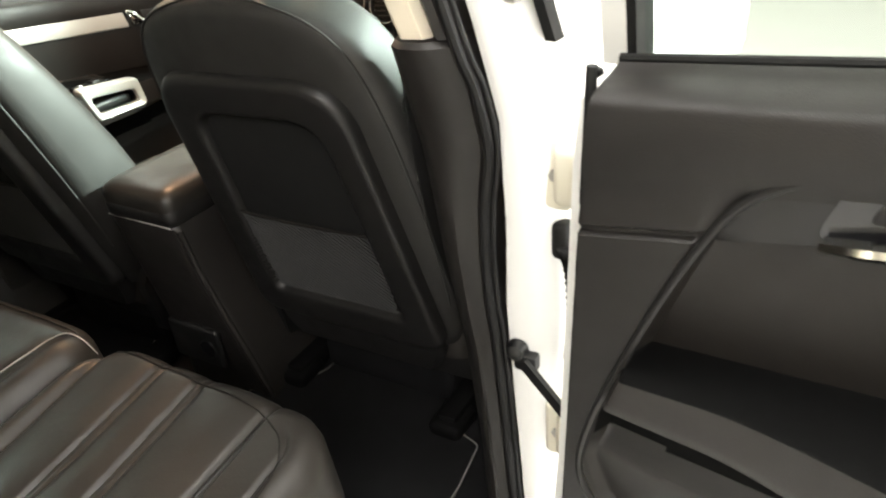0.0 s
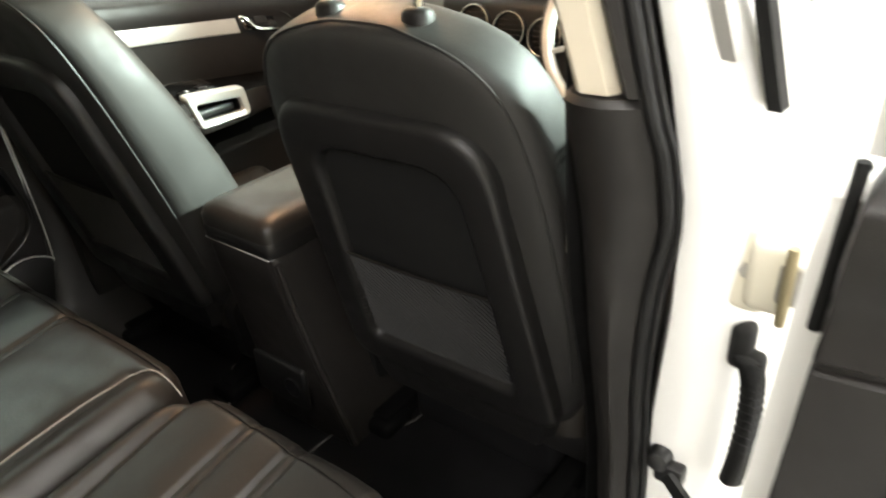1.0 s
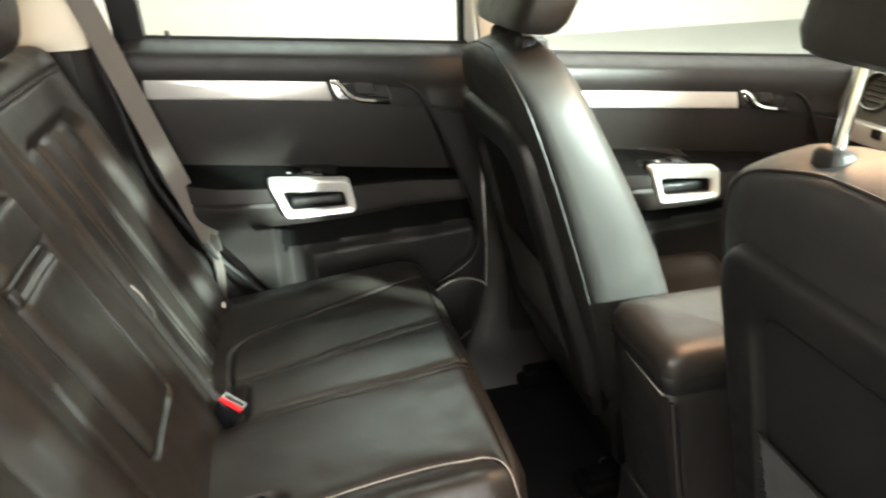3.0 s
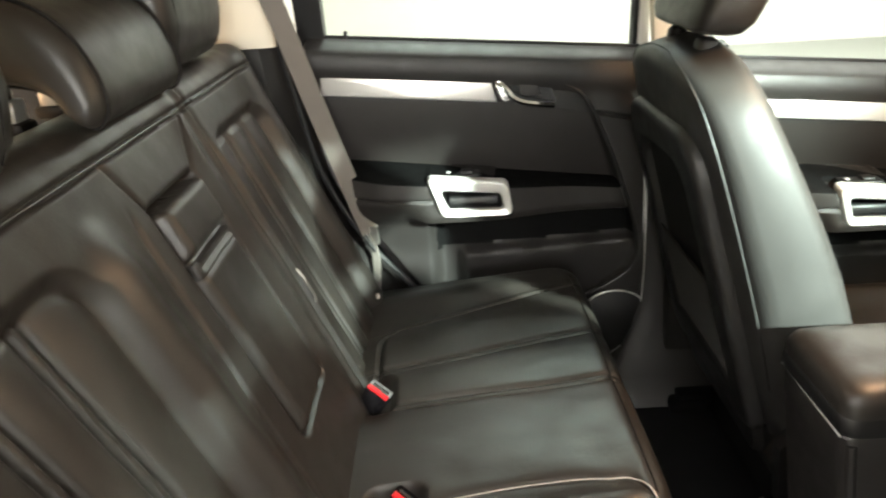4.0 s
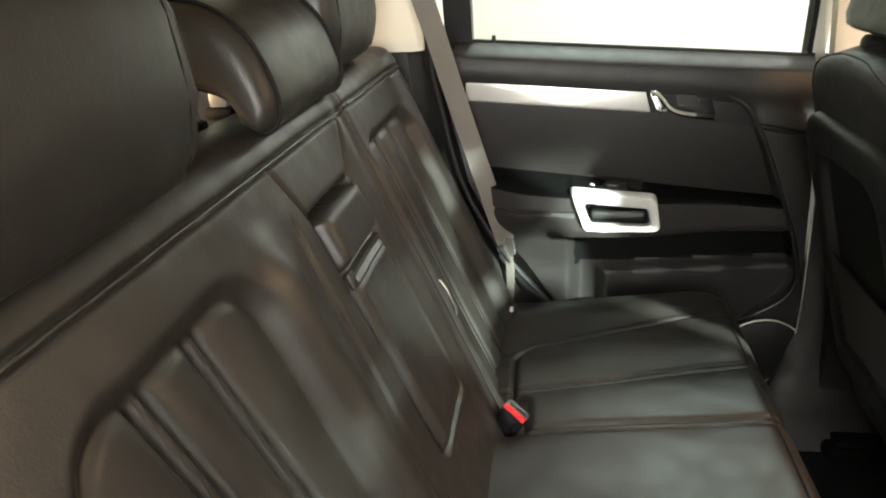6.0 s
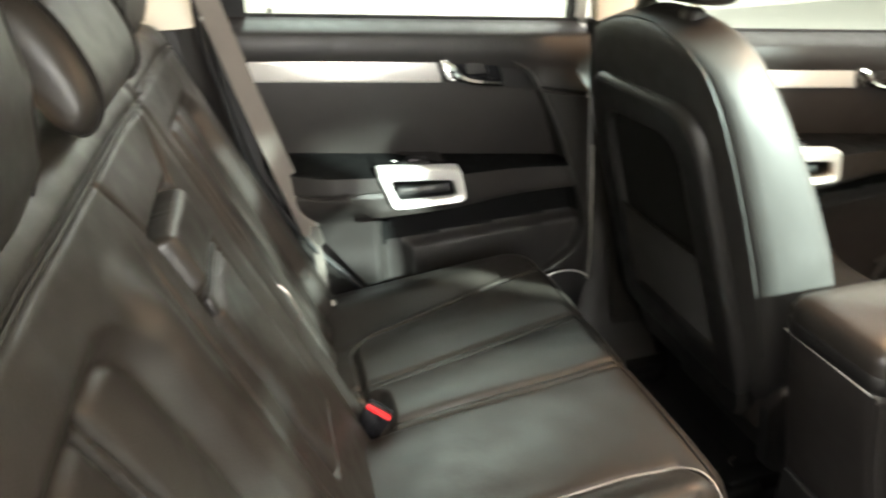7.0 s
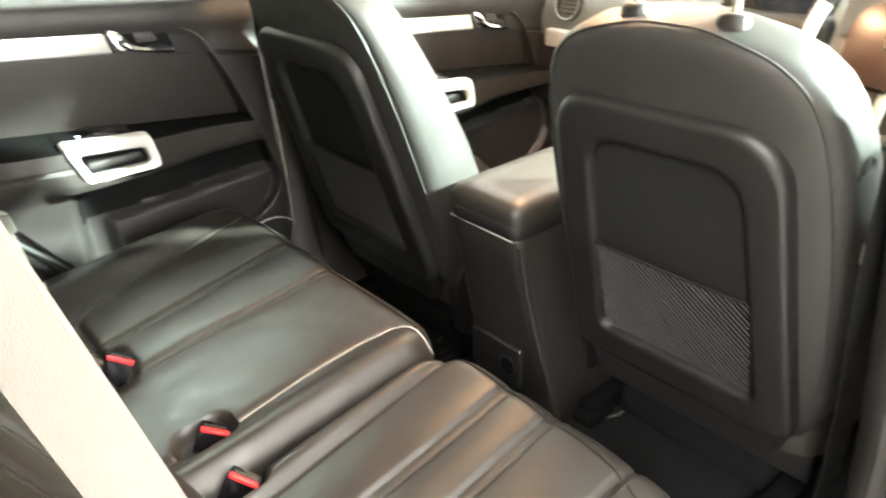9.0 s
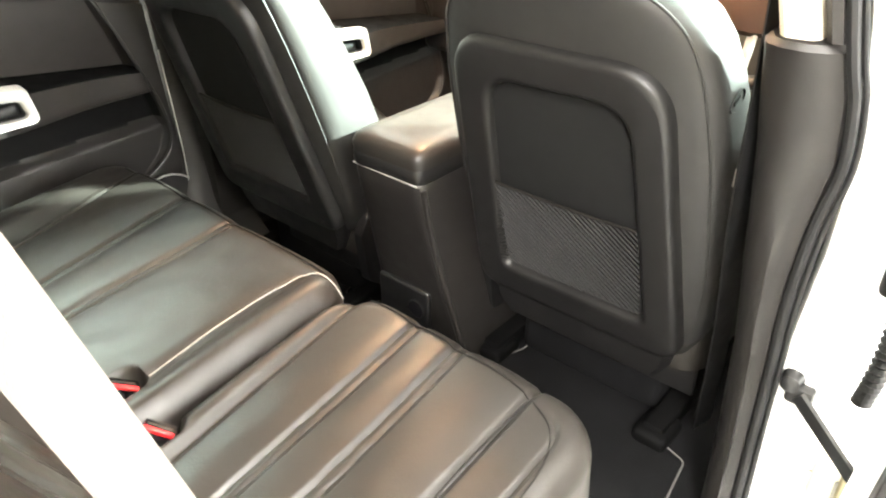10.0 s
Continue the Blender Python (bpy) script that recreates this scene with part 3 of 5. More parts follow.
def right_back(x, v, d):
    h = -rolled(d, 0.030) - rolled(BACK_TOP - v, 0.055) + crease(x, v, 7.0)
    h += 0.017 * ridge(x, 0.160, 0.034) * step(v, 0.62, 0.54) + 0.014 * ridge(x, 0.560, 0.05) * step(v, 0.60, 0.52)
    rec = box_dist(x, v, 0.208, 0.500, -0.2, 0.580, 0.060)
    h += panel_recess(x, v, 0.208, 0.500, -0.2, 0.580, 0.060, 0.022)
    qa, qb = 0.404 - 0.10 * (0.575 - v), 0.315 - 0.06 * (0.575 - v)
    h += step(rec, 0.0, 0.015) * (bench_flutes(x, (qa - 0.010, qa + 0.010), 0.009) + bench_flutes(x, (qb - 0.010, qb + 0.010), 0.009) + 0.004 * (ridge(x, qa, 0.006) + ridge(x, qb, 0.006)) + puff(x, (0.208, qb, qa, 0.500), 0.010))
    h += bench_flutes(v, (0.6465, 0.6545), 0.0035, 0.0026)
    h -= 0.006 * ridge(x, 0.082 + 0.05 * (0.55 - v), 0.005) * step(v, 0.60, 0.54)
    # fold-down armrest: raised slab, its hinge line and the sewn double line under it
    arm = box_dist(x, v, -0.130, 0.035, 0.185, 0.567, 0.016)
    h += 0.007 * step(arm, 0.0, 0.02) - 0.012 * ridge(arm, 0.0, 0.005)
    up = max(0.0, v - 0.565)
    h -= (0.006 * ridge(x, 0.036 + 0.42 * up, 0.004) + 0.006 * ridge(x, -0.130 - 0.60 * up, 0.004)) * step(v, 0.555, 0.57) * step(v, 0.648, 0.642)
    if arm > 0.003:
        h -= 0.012 * ridge(v, 0.485, 0.004) - 0.006 * step(v, 0.485, 0.50) + 0.005 * ridge(v, 0.470, 0.004) + 0.003 * ridge(v, 0.459, 0.003)
    h -= 0.012 * ridge(v, 0.567, 0.006) * step(x, -0.135, -0.12) * step(0.04 - x, 0.0, 0.015)
    h += 0.008 * ridge(x, -0.175, 0.026) + 0.012 * ridge(x, -0.212, 0.012)
    return h


def left_back(x, v, d):
    h = -rolled(d, 0.026) - rolled(BACK_TOP - v, 0.055) + crease(x, v, 11.0)
    rec = box_dist(x, v, -0.560, -0.272, -0.2, 0.578, 0.045)
    h += 0.008 * ridge(x, -0.255, 0.018) * step(v, 0.60, 0.52) + 0.012 * ridge(x, -0.60, 0.03)
    h += panel_recess(x, v, -0.560, -0.272, -0.2, 0.578, 0.045, 0.022)
    h += step(rec, 0.0, 0.015) * (bench_flutes(x, (-0.373, -0.353), 0.009) + bench_flutes(x, (-0.466, -0.446), 0.009) + 0.004 * (ridge(x, -0.363, 0.006) + ridge(x, -0.456, 0.006)) + puff(x, (-0.56, -0.456, -0.363, -0.272), 0.010))
    h += bench_flutes(v, (0.6465, 0.6545), 0.0035, 0.0026)
    return h


rb1 = part("backrest", cushion(-0.231, 0.650, 0.0, BACK_TOP, 0.045, right_back, 0.14, 340, 210, BACK_M), LEATHER, bench, "black leather backrest with a fold-down armrest")
rb2 = part("backrest", cushion(-0.660, -0.237, 0.0, BACK_TOP, 0.045, left_back, 0.14, 170, 210, BACK_M), LEATHER, bench, "narrow black leather backrest")


def on_back(pts, fn, x0, x1, lift=0.002, n=6):
    return [BACK_M @ Vector((p.x, p.y, fn(p.x, p.y, box_dist(p.x, p.y, x0, x1, 0.0, BACK_TOP, 0.045)) + lift)) for p in spline([(x, y, 0) for x, y in pts], n)]


part("piping", tube(on_back([(x, 0.6505) for x in (-0.19, 0.0, 0.2, 0.4, 0.61)], right_back, -0.231, 0.650, 0.0004), 0.0022, 6), LEATHER, rb1)
part("piping", tube(on_back([(x, 0.6505) for x in (-0.63, -0.5, -0.35, -0.27)], left_back, -0.660, -0.237, 0.0004), 0.0022, 6), LEATHER, rb2)
part("hinge_cover", rbox((0.022, 0.462, 0.000), (0.040, 0.486, 0.009), 0.004, m=BACK_M), PLASTIC, rb1)
part("belt_loop", tube([BACK_M @ Vector(p) for p in ((-0.228, 0.335, 0.016), (-0.222, 0.318, 0.022), (-0.226, 0.296, 0.020), (-0.232, 0.276, 0.018), (-0.236, 0.262, 0.012))], 0.0016, 6), STEEL, rb2, "small metal catch in the seat split")


def isofix_tab(x, y, z):
    t = thing("anchor_marker", (x, y, z), "tiny white marker tab between cushion and backrest", "marker", "anchor markers")
    part("tab", rbox((x - 0.004, y - 0.004, z - 0.006), (x + 0.004, y + 0.004, z + 0.006), 0.002), THREAD, t)


isofix_tab(-0.283, -0.262, 0.772)
isofix_tab(-0.556, -0.242, 0.785)


# ---------------------------------------------------------------- belt buckles and belts
def buckle(at, along, up, label):
    """at: middle of the top end; along: its broad side; up: its long axis."""
    t = thing("belt_buckle", at, label, "buckle", "rear belt buckles")
    body = loft([[Vector((p.x, p.y, z)) for p in rounded([(-w, -d), (w, -d), (w, d), (-w, d)], 0.006, 3)]
                 for z, w, d in ((-0.11, 0.018, 0.010), (-0.06, 0.020, 0.012), (-0.03, 0.022, 0.014), (-0.004, 0.0235, 0.0150), (0.0, 0.022, 0.0135))])
    a = along.normalized()
    u = (up - a * up.dot(a)).normalized()
    m = axes(at, a, u.cross(a), u)
    part("housing", put(body, m), GLOSS, t, "black plastic buckle housing")
    part("press_button", rbox((-0.0215, -0.0145, -0.004), (0.0215, -0.004, 0.0025), 0.002, m=m), RED, t, "red release button")
    part("slot", rbox((-0.017, 0.000, -0.002), (0.017, 0.006, 0.0008), 0.0005, m=m), DEEP, t, "dark belt slot")
    return t


BUCKLE_SIDE, BUCKLE_UP = Vector((0.42, 0.78, -0.46)), Vector((0.10, 0.42, 0.90))
buckle((-0.187, -0.210, 0.790), BUCKLE_SIDE, BUCKLE_UP, "tall black belt buckle with a red button")
buckle((0.046, -0.156, 0.757), BUCKLE_SIDE, BUCKLE_UP, "black belt buckle with a red button sunk in the cushion")
buckle((0.163, -0.166, 0.752), Vector((0.62, 0.60, -0.5)), BUCKLE_UP, "black belt buckle with a red button beside the cushion split")


def strap(pts, width, face, thick=0.0014):
    """A flat woven band along a line, its broad side turned to face."""
    rows = []
    k = len(pts)
    for i, p in enumerate(pts):
        d = (pts[min(i + 1, k - 1)] - pts[max(i - 1, 0)]).normalized()
        s = d.cross(face[i] if isinstance(face, list) else face).normalized() * width / 2
        n = s.cross(d).normalized() * thick
        rows.append([p - s - n, p + s - n, p + s * 1.01, p + s + n, p - s + n, p - s * 1.01])
    return loft(rows)


for side, pts, face, words in (
        ("left", [(-0.600, -0.468, 1.63), (-0.637, -0.404, 1.41), (-0.670, -0.345, 1.18), (-0.690, -0.285, 0.967), (-0.700, -0.262, 0.885)], Vector((0.8, 0.6, 0)), "grey woven belt hanging beside the seat"),
        ("right", [(0.575, -0.449, 1.62), (0.616, -0.392, 1.35), (0.654, -0.340, 1.10), (0.684, -0.298, 0.90)], Vector((0.66, -0.75, 0.1)), "grey woven belt hanging beside the door opening")):
    b = thing("seat_belt", pts[-1], words, "seat belt", "rear seat belts")
    part("webbing", strap(spline(pts, 8), 0.047, face), WEBBING, b)
    s = 1 if side == "left" else -1
    end = Vector(pts[-1])
    part("latch_plate", prism(rounded([(-0.026, -0.02), (0.026, -0.02), (0.02, 0.022), (-0.02, 0.022)], 0.008), -0.002, 0.002,
         Matrix.Translation(end - Vector((0, 0, 0.01))) @ pose(0, 0, 0, 90, 0, 60 * s)), STEEL, b, "steel tongue of the belt")
    part("lower_webbing", strap(spline([end, end + Vector((0.012 * s, 0.010, -0.07)), end + Vector((0.05 * s, 0.01, -0.14))], 6), 0.02, Vector((0.9 * s, -0.4, 0))), WEBBING, b)
    part("upper_guide", rbox(Vector(pts[0]) - Vector((0.035, 0.03, 0.03)), Vector(pts[0]) + Vector((0.035, 0.02, 0.03)), 0.012, 3), DEEP, b)


# ---------------------------------------------------------------- head restraints
def superellipse(a, b, n, k=28):
    out = []
    for i in range(k):
        t = 2 * math.pi * i / k
        c, s = math.cos(t), math.sin(t)
        out.append((a * math.copysign(abs(c) ** (2 / n), c), b * math.copysign(abs(s) ** (2 / n), s)))
    return out


def head_restraint(name, at, width, height, depth, gap, spread, label, group, tilt=0.0, lip=0.0):
    """at: middle of the top of the backrest; the pad floats gap above it on two chrome posts."""
    t = thing(name, at, label, "head restraint", group)
    m = Matrix.Translation(at) @ pose(0, 0, 0, tilt, 0, 0)
    rows = []
    for f, kx, ky in ((0.0, 0.80, 0.55), (0.03, 0.90, 0.78), (0.12, 0.97, 0.95), (0.3, 1.0, 1.0), (0.55, 0.97, 0.97), (0.75, 0.90, 0.88), (0.88, 0.80, 0.74), (0.95, 0.70, 0.56), (0.99, 0.64, 0.36), (1.0, 0.52, 0.2)):
        z = gap + f * height
        yo = 0.02 * math.sin(f * math.pi) + lip * (1 - f) ** 2
        rows.append([Vector((x, y + yo, z)) for x, y in superellipse(width / 2 * kx, depth / 2 * ky, 5.0)])
    pad = part("pad", put(loft(rows), m), LEATHER, t, "black leather pad")
    for s in (-1, 1):
        x = s * width * 0.365
        part("piping", tube(spline([m @ Vector((x, (depth / 2) * ky * 0.93 + 0.02 * math.sin(f * math.pi) + lip * (1 - f) ** 2, gap + f * height))
                             for f, ky in ((0.06, 0.86), (0.15, 0.96), (0.3, 1.0), (0.55, 0.97), (0.75, 0.885), (0.84, 0.79))], 5), 0.0013, 6), SEAM, pad)
        px = s * spread / 2
        part("post", tube([m @ Vector((px, 0, -0.03)), m @ Vector((px, 0, gap + 0.03))], 0.0065, 12), CHROME, t, "chrome post")
        part("guide", put(loft([[Vector((px + x, y, z)) for x, y in superellipse(w, w * 0.8, 2.6, 16)] for z, w in ((-0.012, 0.021), (0.004, 0.021), (0.009, 0.018), (0.012, 0.013))]), m), PLASTIC, t, "black plastic post guide")
    return t


head_restraint("rear_head_restraint", (0.375, -0.516, 1.326), 0.330, 0.262, 0.13, 0.004, 0.13, "large black leather rear head restraint", "rear head restraints", 6)
head_restraint("rear_head_restraint", (-0.365, -0.530, 1.338), 0.300, 0.24, 0.12, 0.006, 0.13, "large black leather rear head restraint", "rear head restraints", 6)
CX, HALF = -0.072, 0.150
centre_rest = thing("rear_head_restraint", (CX, -0.60, 1.330), "low black leather centre head restraint on raised chrome posts", "head restraint", "rear head restraints")
CENTRE_PROFILE = ((-0.650, 1.408), (-0.640, 1.452), (-0.590, 1.478), (-0.530, 1.476), (-0.484, 1.444), (-0.459, 1.392), (-0.456, 1.356), (-0.472, 1.335), (-0.494, 1.346), (-0.514, 1.374), (-0.555, 1.388), (-0.620, 1.388))
CENTRE_SPINE = [Vector((y, z, 0)) for y, z in ((-0.612, 1.432), (-0.570, 1.434), (-0.530, 1.426), (-0.502, 1.402), (-0.484, 1.375), (-0.477, 1.360))]
CENTRE_SPINE = spline(CENTRE_SPINE, 6)
rows = []
for u in (-1.0, -0.99, -0.97, -0.94, -0.90, -0.86, -0.82, -0.5, 0.0, 0.5, 0.82, 0.86, 0.90, 0.94, 0.97, 0.99, 1.0):
    k = 0.25 + 0.75 * math.sqrt(max(0.0, 1 - (max(0.0, abs(u) - 0.80) / 0.20) ** 2))
    row = []
    for q in spline([(y, z, 0) for y, z in CENTRE_PROFILE], 5, True):
        mid = min(CENTRE_SPINE, key=lambda p: (p - q).length)
        q = mid + (q - mid) * k
        row.append(Vector((CX + HALF * u, q.x, q.y)))
    rows.append(row)
pad = part("pad", loft(rows), LEATHER, centre_rest, "black leather pad with a drooping front lip")
for r, s in ((rows[6], -1), (rows[10], 1)):
    part("piping", tube([p + Vector((0.004 * s, p.y + 0.55, p.z - 1.41)).normalized() * 0.0015 for p in r], 0.0024, 6, True), SEAM, pad)
for x in (-0.105, -0.003):
    part("post", tube([(x, -0.600, 1.30), (x, -0.600, 1.42)], 0.007, 12), CHROME, centre_rest, "chrome post")
    part("guide", rbox((x - 0.02, -0.62, 1.318), (x + 0.02, -0.58, 1.336), 0.006), PLASTIC, centre_rest, "black plastic post guide")
    part("collar", rbox((x - 0.014, -0.613, 1.334), (x + 0.014, -0.587, 1.362), 0.004), SATIN, centre_rest, "bright metal collar")


# ---------------------------------------------------------------- front seats
def front_seat(x, y, lean, label, gap, base=0.72, deep=-0.055):
    t = thing("car_seat", (x, y + 0.25, 0.41), label, "car seat", "front seats")
    vd, wd = Vector((0, -math.sin(lean), math.cos(lean))), Vector((0, -math.cos(lean), -math.sin(lean)))
    m = axes((x, y, base), Vector((1, 0, 0)), vd, wd)
    table = ((-0.13, 0.195, 0.13, 0.020), (-0.11, 0.222, 0.155, 0.006), (-0.05, 0.248, 0.185, 0), (0.02, 0.260, 0.20, 0), (0.10, 0.265, 0.20, 0), (0.20, 0.265, 0.19, 0), (0.30, 0.260, 0.172, 0), (0.38, 0.253, 0.155, 0),
             (0.45, 0.242, 0.138, 0), (0.50, 0.228, 0.126, 0), (0.535, 0.209, 0.118, 0), (0.560, 0.182, 0.112, 0), (0.577, 0.148, 0.105, 0.002), (0.590, 0.098, 0.094, 0.006), (0.597, 0.045, 0.08, 0.014))
    rings, pipe_l, pipe_r = [], [], []
    for v, a, d, off in table:
        ring = []
        for px, pw in superellipse(a, d / 2, 4.2, 40):
            dish = 0.05 * ridge(px, 0, a * 0.55) * step(-pw, 0, d * 0.4) * step(v, 0.55, 0.4)
            ring.append(Vector((px, v, pw - d / 2 - off + dish)))
        rings.append(ring)
        if 0 <= v:
            pipe_l.append(Vector((-a * 0.915, v, -off - 0.120 * d + 0.001)))
            pipe_r.append(Vector((a * 0.915, v, -off - 0.120 * d + 0.001)))
    back = part("backrest", put(loft(rings), m), SEATBACK, t, "black leather backrest with thick side bolsters")
    part("piping", tube([m @ p for p in spline(pipe_l + pipe_r[::-1], 5)], 0.0020, 6), SEATBACK, back)
    outer = rounded([(-0.226, -0.092), (0.226, -0.092), (0.184, 0.488), (-0.190, 0.488)], [0.05, 0.05, 0.095, 0.080], 10)
    inner = rounded([(-0.146, -0.004), (0.154, -0.004), (0.126, 0.424), (-0.122, 0.418)], [0.022, 0.022, 0.065, 0.065], 10)
    shell = part("back_shell", frame_ring(outer, inner, ((0, -0.010), (0.012, 0.004), (0.05, 0.012), (0.12, 0.0165), (0.22, 0.018), (0.5, 0.019), (0.80, 0.0205), (0.88, 0.0200), (0.93, 0.017), (0.97, 0.010), (1.0, 0.002)), m), SHELL, t, "moulded charcoal plastic back shell")
    part("pocket_panel", disc([p * 1.0 for p in inner], 0.0035, m), FABRIC, shell, "dark cloth pocket panel")
    # elastic net in the lower half of the pocket
    x0, x1, v0, v1 = -0.140, 0.147, 0.004, 0.197
    nets = []
    for slope, pitch, r, w in ((-1.15, 0.0132, 0.0021, 0.013), (0.75, 0.0132, 0.0010, 0.009)):
        for k in range(-40, 80):
            c = x0 + k * pitch
            pts = []
            for v in np.linspace(v0, v1, 60):
                u = c + slope * (v - v0)
                if x0 <= u <= x1:
                    pts.append(m @ Vector((u, v, w)))
            if len(pts) > 1:
                nets.append(tube([pts[0], pts[-1]], r, 4))
    part("net", join(*nets), NETTING, shell, "black elastic pocket net")
    part("net_hem", tube([m @ Vector((u, 0.198 + 0.004 * (u / 0.14) ** 2, 0.014)) for u in np.linspace(-0.145, 0.141, 9)], 0.0028, 6), SEAM, shell, "elastic hem of the net")
    part("net_lacing", join(*[tube([m @ Vector((-0.149, v, 0.019)), m @ Vector((-0.138, v + 0.004, 0.013))], 0.0012, 4) for v in np.linspace(0.01, 0.19, 22)]), SEAM, shell)
    # lower back cover, seat cushion, side covers, rails
    part("lower_cover", put(loft([[Vector((px * k, v, pw)) for px, pw in ((-0.205, -0.01), (-0.19, 0.004), (0.19, 0.004), (0.205, -0.01), (0.20, -0.05), (-0.20, -0.05))] for v, k in ((-0.17, 0.86), (-0.13, 0.97), (-0.085, 1.0))]), m), SHELL, t)
    seat_z = 0.70
    part("seat_cushion", cushion(x - 0.25, x + 0.25, y + 0.06, y + 0.56, 0.06, lambda a, b, d: -rolled(d, 0.05) + 0.03 * (ridge(a, x - 0.21, 0.05) + ridge(a, x + 0.21, 0.05)), 0.12, 40, 36, Matrix.Translation((0, 0, seat_z))), LEATHER, t)
    for s in (-1, 1):
        cover = [(y + 0.045, 0.65), (y + 0.075, 0.70), (y + 0.12, 0.70), (y + 0.50, 0.62), (y + 0.52, 0.52), (y + 0.10, 0.49), (y + 0.06, 0.52)]
        mm = axes((x + s * 0.240, 0, 0), Vector((0, 1, 0)), Vector((0, 0, 1)), Vector((s, 0, 0)))
        if s * x < 0:
            part("side_cover", prism(rounded(cover, 0.025, 4), -0.012, 0.014, mm, 0.006), DEEP, t, "black plastic side cover")
        part("rail", rbox((x + s * 0.20 - 0.022, y + 0.02, 0.412), (x + s * 0.20 + 0.022, y + 0.55, 0.46), 0.008), LEDGE, t)
        part("rail_foot", rbox((x + s * 0.20 - 0.036, y + 0.0, 0.411), (x + s * 0.20 + 0.036, y + 0.09, 0.448), 0.014, 3), LEDGE, t, "plastic cap on the seat rail end")
    part("rear_apron", rbox((x - 0.10, y + 0.098, 0.50), (x + 0.235, y + 0.108, 0.615), 0.004), SHELL, t, "flat plastic apron under the seat")
    part("underseat_box", rbox((x - 0.17, y + 0.10, 0.412), (x + 0.17, y + 0.45, 0.545), 0.02, 3), CARPET, t)
    top = m @ Vector((0, 0.594, deep))
    head_restraint("front_head_restraint", top, 0.29, 0.19, 0.105, gap, 0.145, "black leather front head restraint raised on chrome posts" if gap > 0.05 else "black leather front head restraint pushed down on the seat", "front head restraints", -6)
    return t, m


RS, RM = front_seat(0.380, 0.555, math.atan(0.27), "black leather driver's seat with a net pocket", 0.092)
LS, _ = front_seat(-0.393, 0.448, math.atan(0.285), "black leather passenger seat with a net pocket", 0.018, 0.745, -0.075)
# glint of the lower shell edge, put in as a steel bar
part("lower_glint", tube([(-0.353, 0.449, 0.734), (-0.263, 0.447, 0.736)], 0, ring=[(0.003, 0.004), (-0.003, 0.004), (-0.003, -0.004), (0.003, -0.004)]), STEEL, LS, "glint on the lower shell edge, made as a pale bar")
# sewn airbag badge on the driver's seat flank
badge = part("airbag_badge", frame_ring([Vector((0.023 * math.cos(k * 0.2618), 0.0145 * math.sin(k * 0.2618))) for k in range(24)], [Vector((0.0215 * math.cos(k * 0.2618), 0.0130 * math.sin(k * 0.2618))) for k in range(24)],
             ((0, -0.001), (0.3, 0.0015), (0.7, 0.0015), (1, -0.001)), RM @ axes((0.246, 0.425, -0.062), Vector((0, 0.05, -1)), Vector((0, 1, 0.05)), Vector((1, 0.1, 0)))), NETTING, RS, "oval stitched airbag mark")
part("mark_bar", rbox((-0.011, -0.003, -0.0005), (0.011, 0.003, 0.0012), 0.0005, 1, RM @ axes((0.246, 0.425, -0.062), Vector((0, 0.05, -1)), Vector((0, 1, 0.05)), Vector((1, 0.1, 0)))), SEAM, RS)

# driver's belt stalk and tongue beside the pillar
db = thing("seat_belt", (0.672, 0.465, 1.067), "grey driver's belt hanging on the pillar", "seat belt", "front seat belts")
part("webbing", strap(spline([(0.655, 0.44, 1.60), (0.668, 0.455, 1.25), (0.672, 0.475, 1.0), (0.665, 0.56, 0.75), (0.66, 0.60, 0.50)], 6), 0.046, Vector((0.95, -0.3, 0))), DEEP, db)
part("tongue", rbox((0.660, 0.446, 1.050), (0.668, 0.458, 1.078), 0.003), STEEL, db, "steel belt tongue")
part("stalk_ring", tube([(0.655, 0.545 + 0.012 * math.cos(k * 0.785), 0.846 + 0.016 * math.sin(k * 0.785)) for k in range(8)], 0.004, 6, True), STEEL, db)

# ---------------------------------------------------------------- centre console and floor mats
con = thing("centre_console", (-0.016, 0.70, 0.41), "dark plastic centre console with a padded armrest lid", "console")


def con_ring(z, x0, x1, y0, y1, r=0.025):
    return [Vector((p.x + 0.020, p.y, z + (0.014 if z > 0.7 else 0.0))) for p in rounded([(x0, y0), (x1, y0), (x1, y1), (x0, y1)], r, 5)]


body = part("body", loft([con_ring(0.41, -0.120, 0.150, 0.508, 0.98), con_ring(0.50, -0.104, 0.134, 0.496, 0.97), con_ring(0.62, -0.102, 0.110, 0.478, 0.96), con_ring(0.74, -0.108, 0.086, 0.458, 0.95), con_ring(0.80, -0.111, 0.080, 0.448, 0.95), con_ring(0.852, -0.112, 0.078, 0.442, 0.95), con_ring(0.856, -0.110, 0.076, 0.444, 0.95)]), PLASTIC, con, "dark grained plastic console body")
lid = part("lid_base", loft([con_ring(0.8575, -0.112, 0.078, 0.442, 0.83), con_ring(0.862, -0.114, 0.080, 0.438, 0.83), con_ring(0.884, -0.114, 0.080, 0.436, 0.83), con_ring(0.888, -0.113, 0.079, 0.438, 0.83)]), SHELL, con)
part("lid_pad", loft([con_ring(0.886, -0.113, 0.079, 0.438, 0.83, 0.025), con_ring(0.905, -0.115, 0.081, 0.436, 0.83, 0.028), con_ring(0.920, -0.110, 0.076, 0.442, 0.826, 0.03), con_ring(0.929, -0.098, 0.064, 0.456, 0.81, 0.03), con_ring(0.933, -0.075, 0.04, 0.49, 0.78, 0.03)]), LEATHER, con, "padded black leather lid")
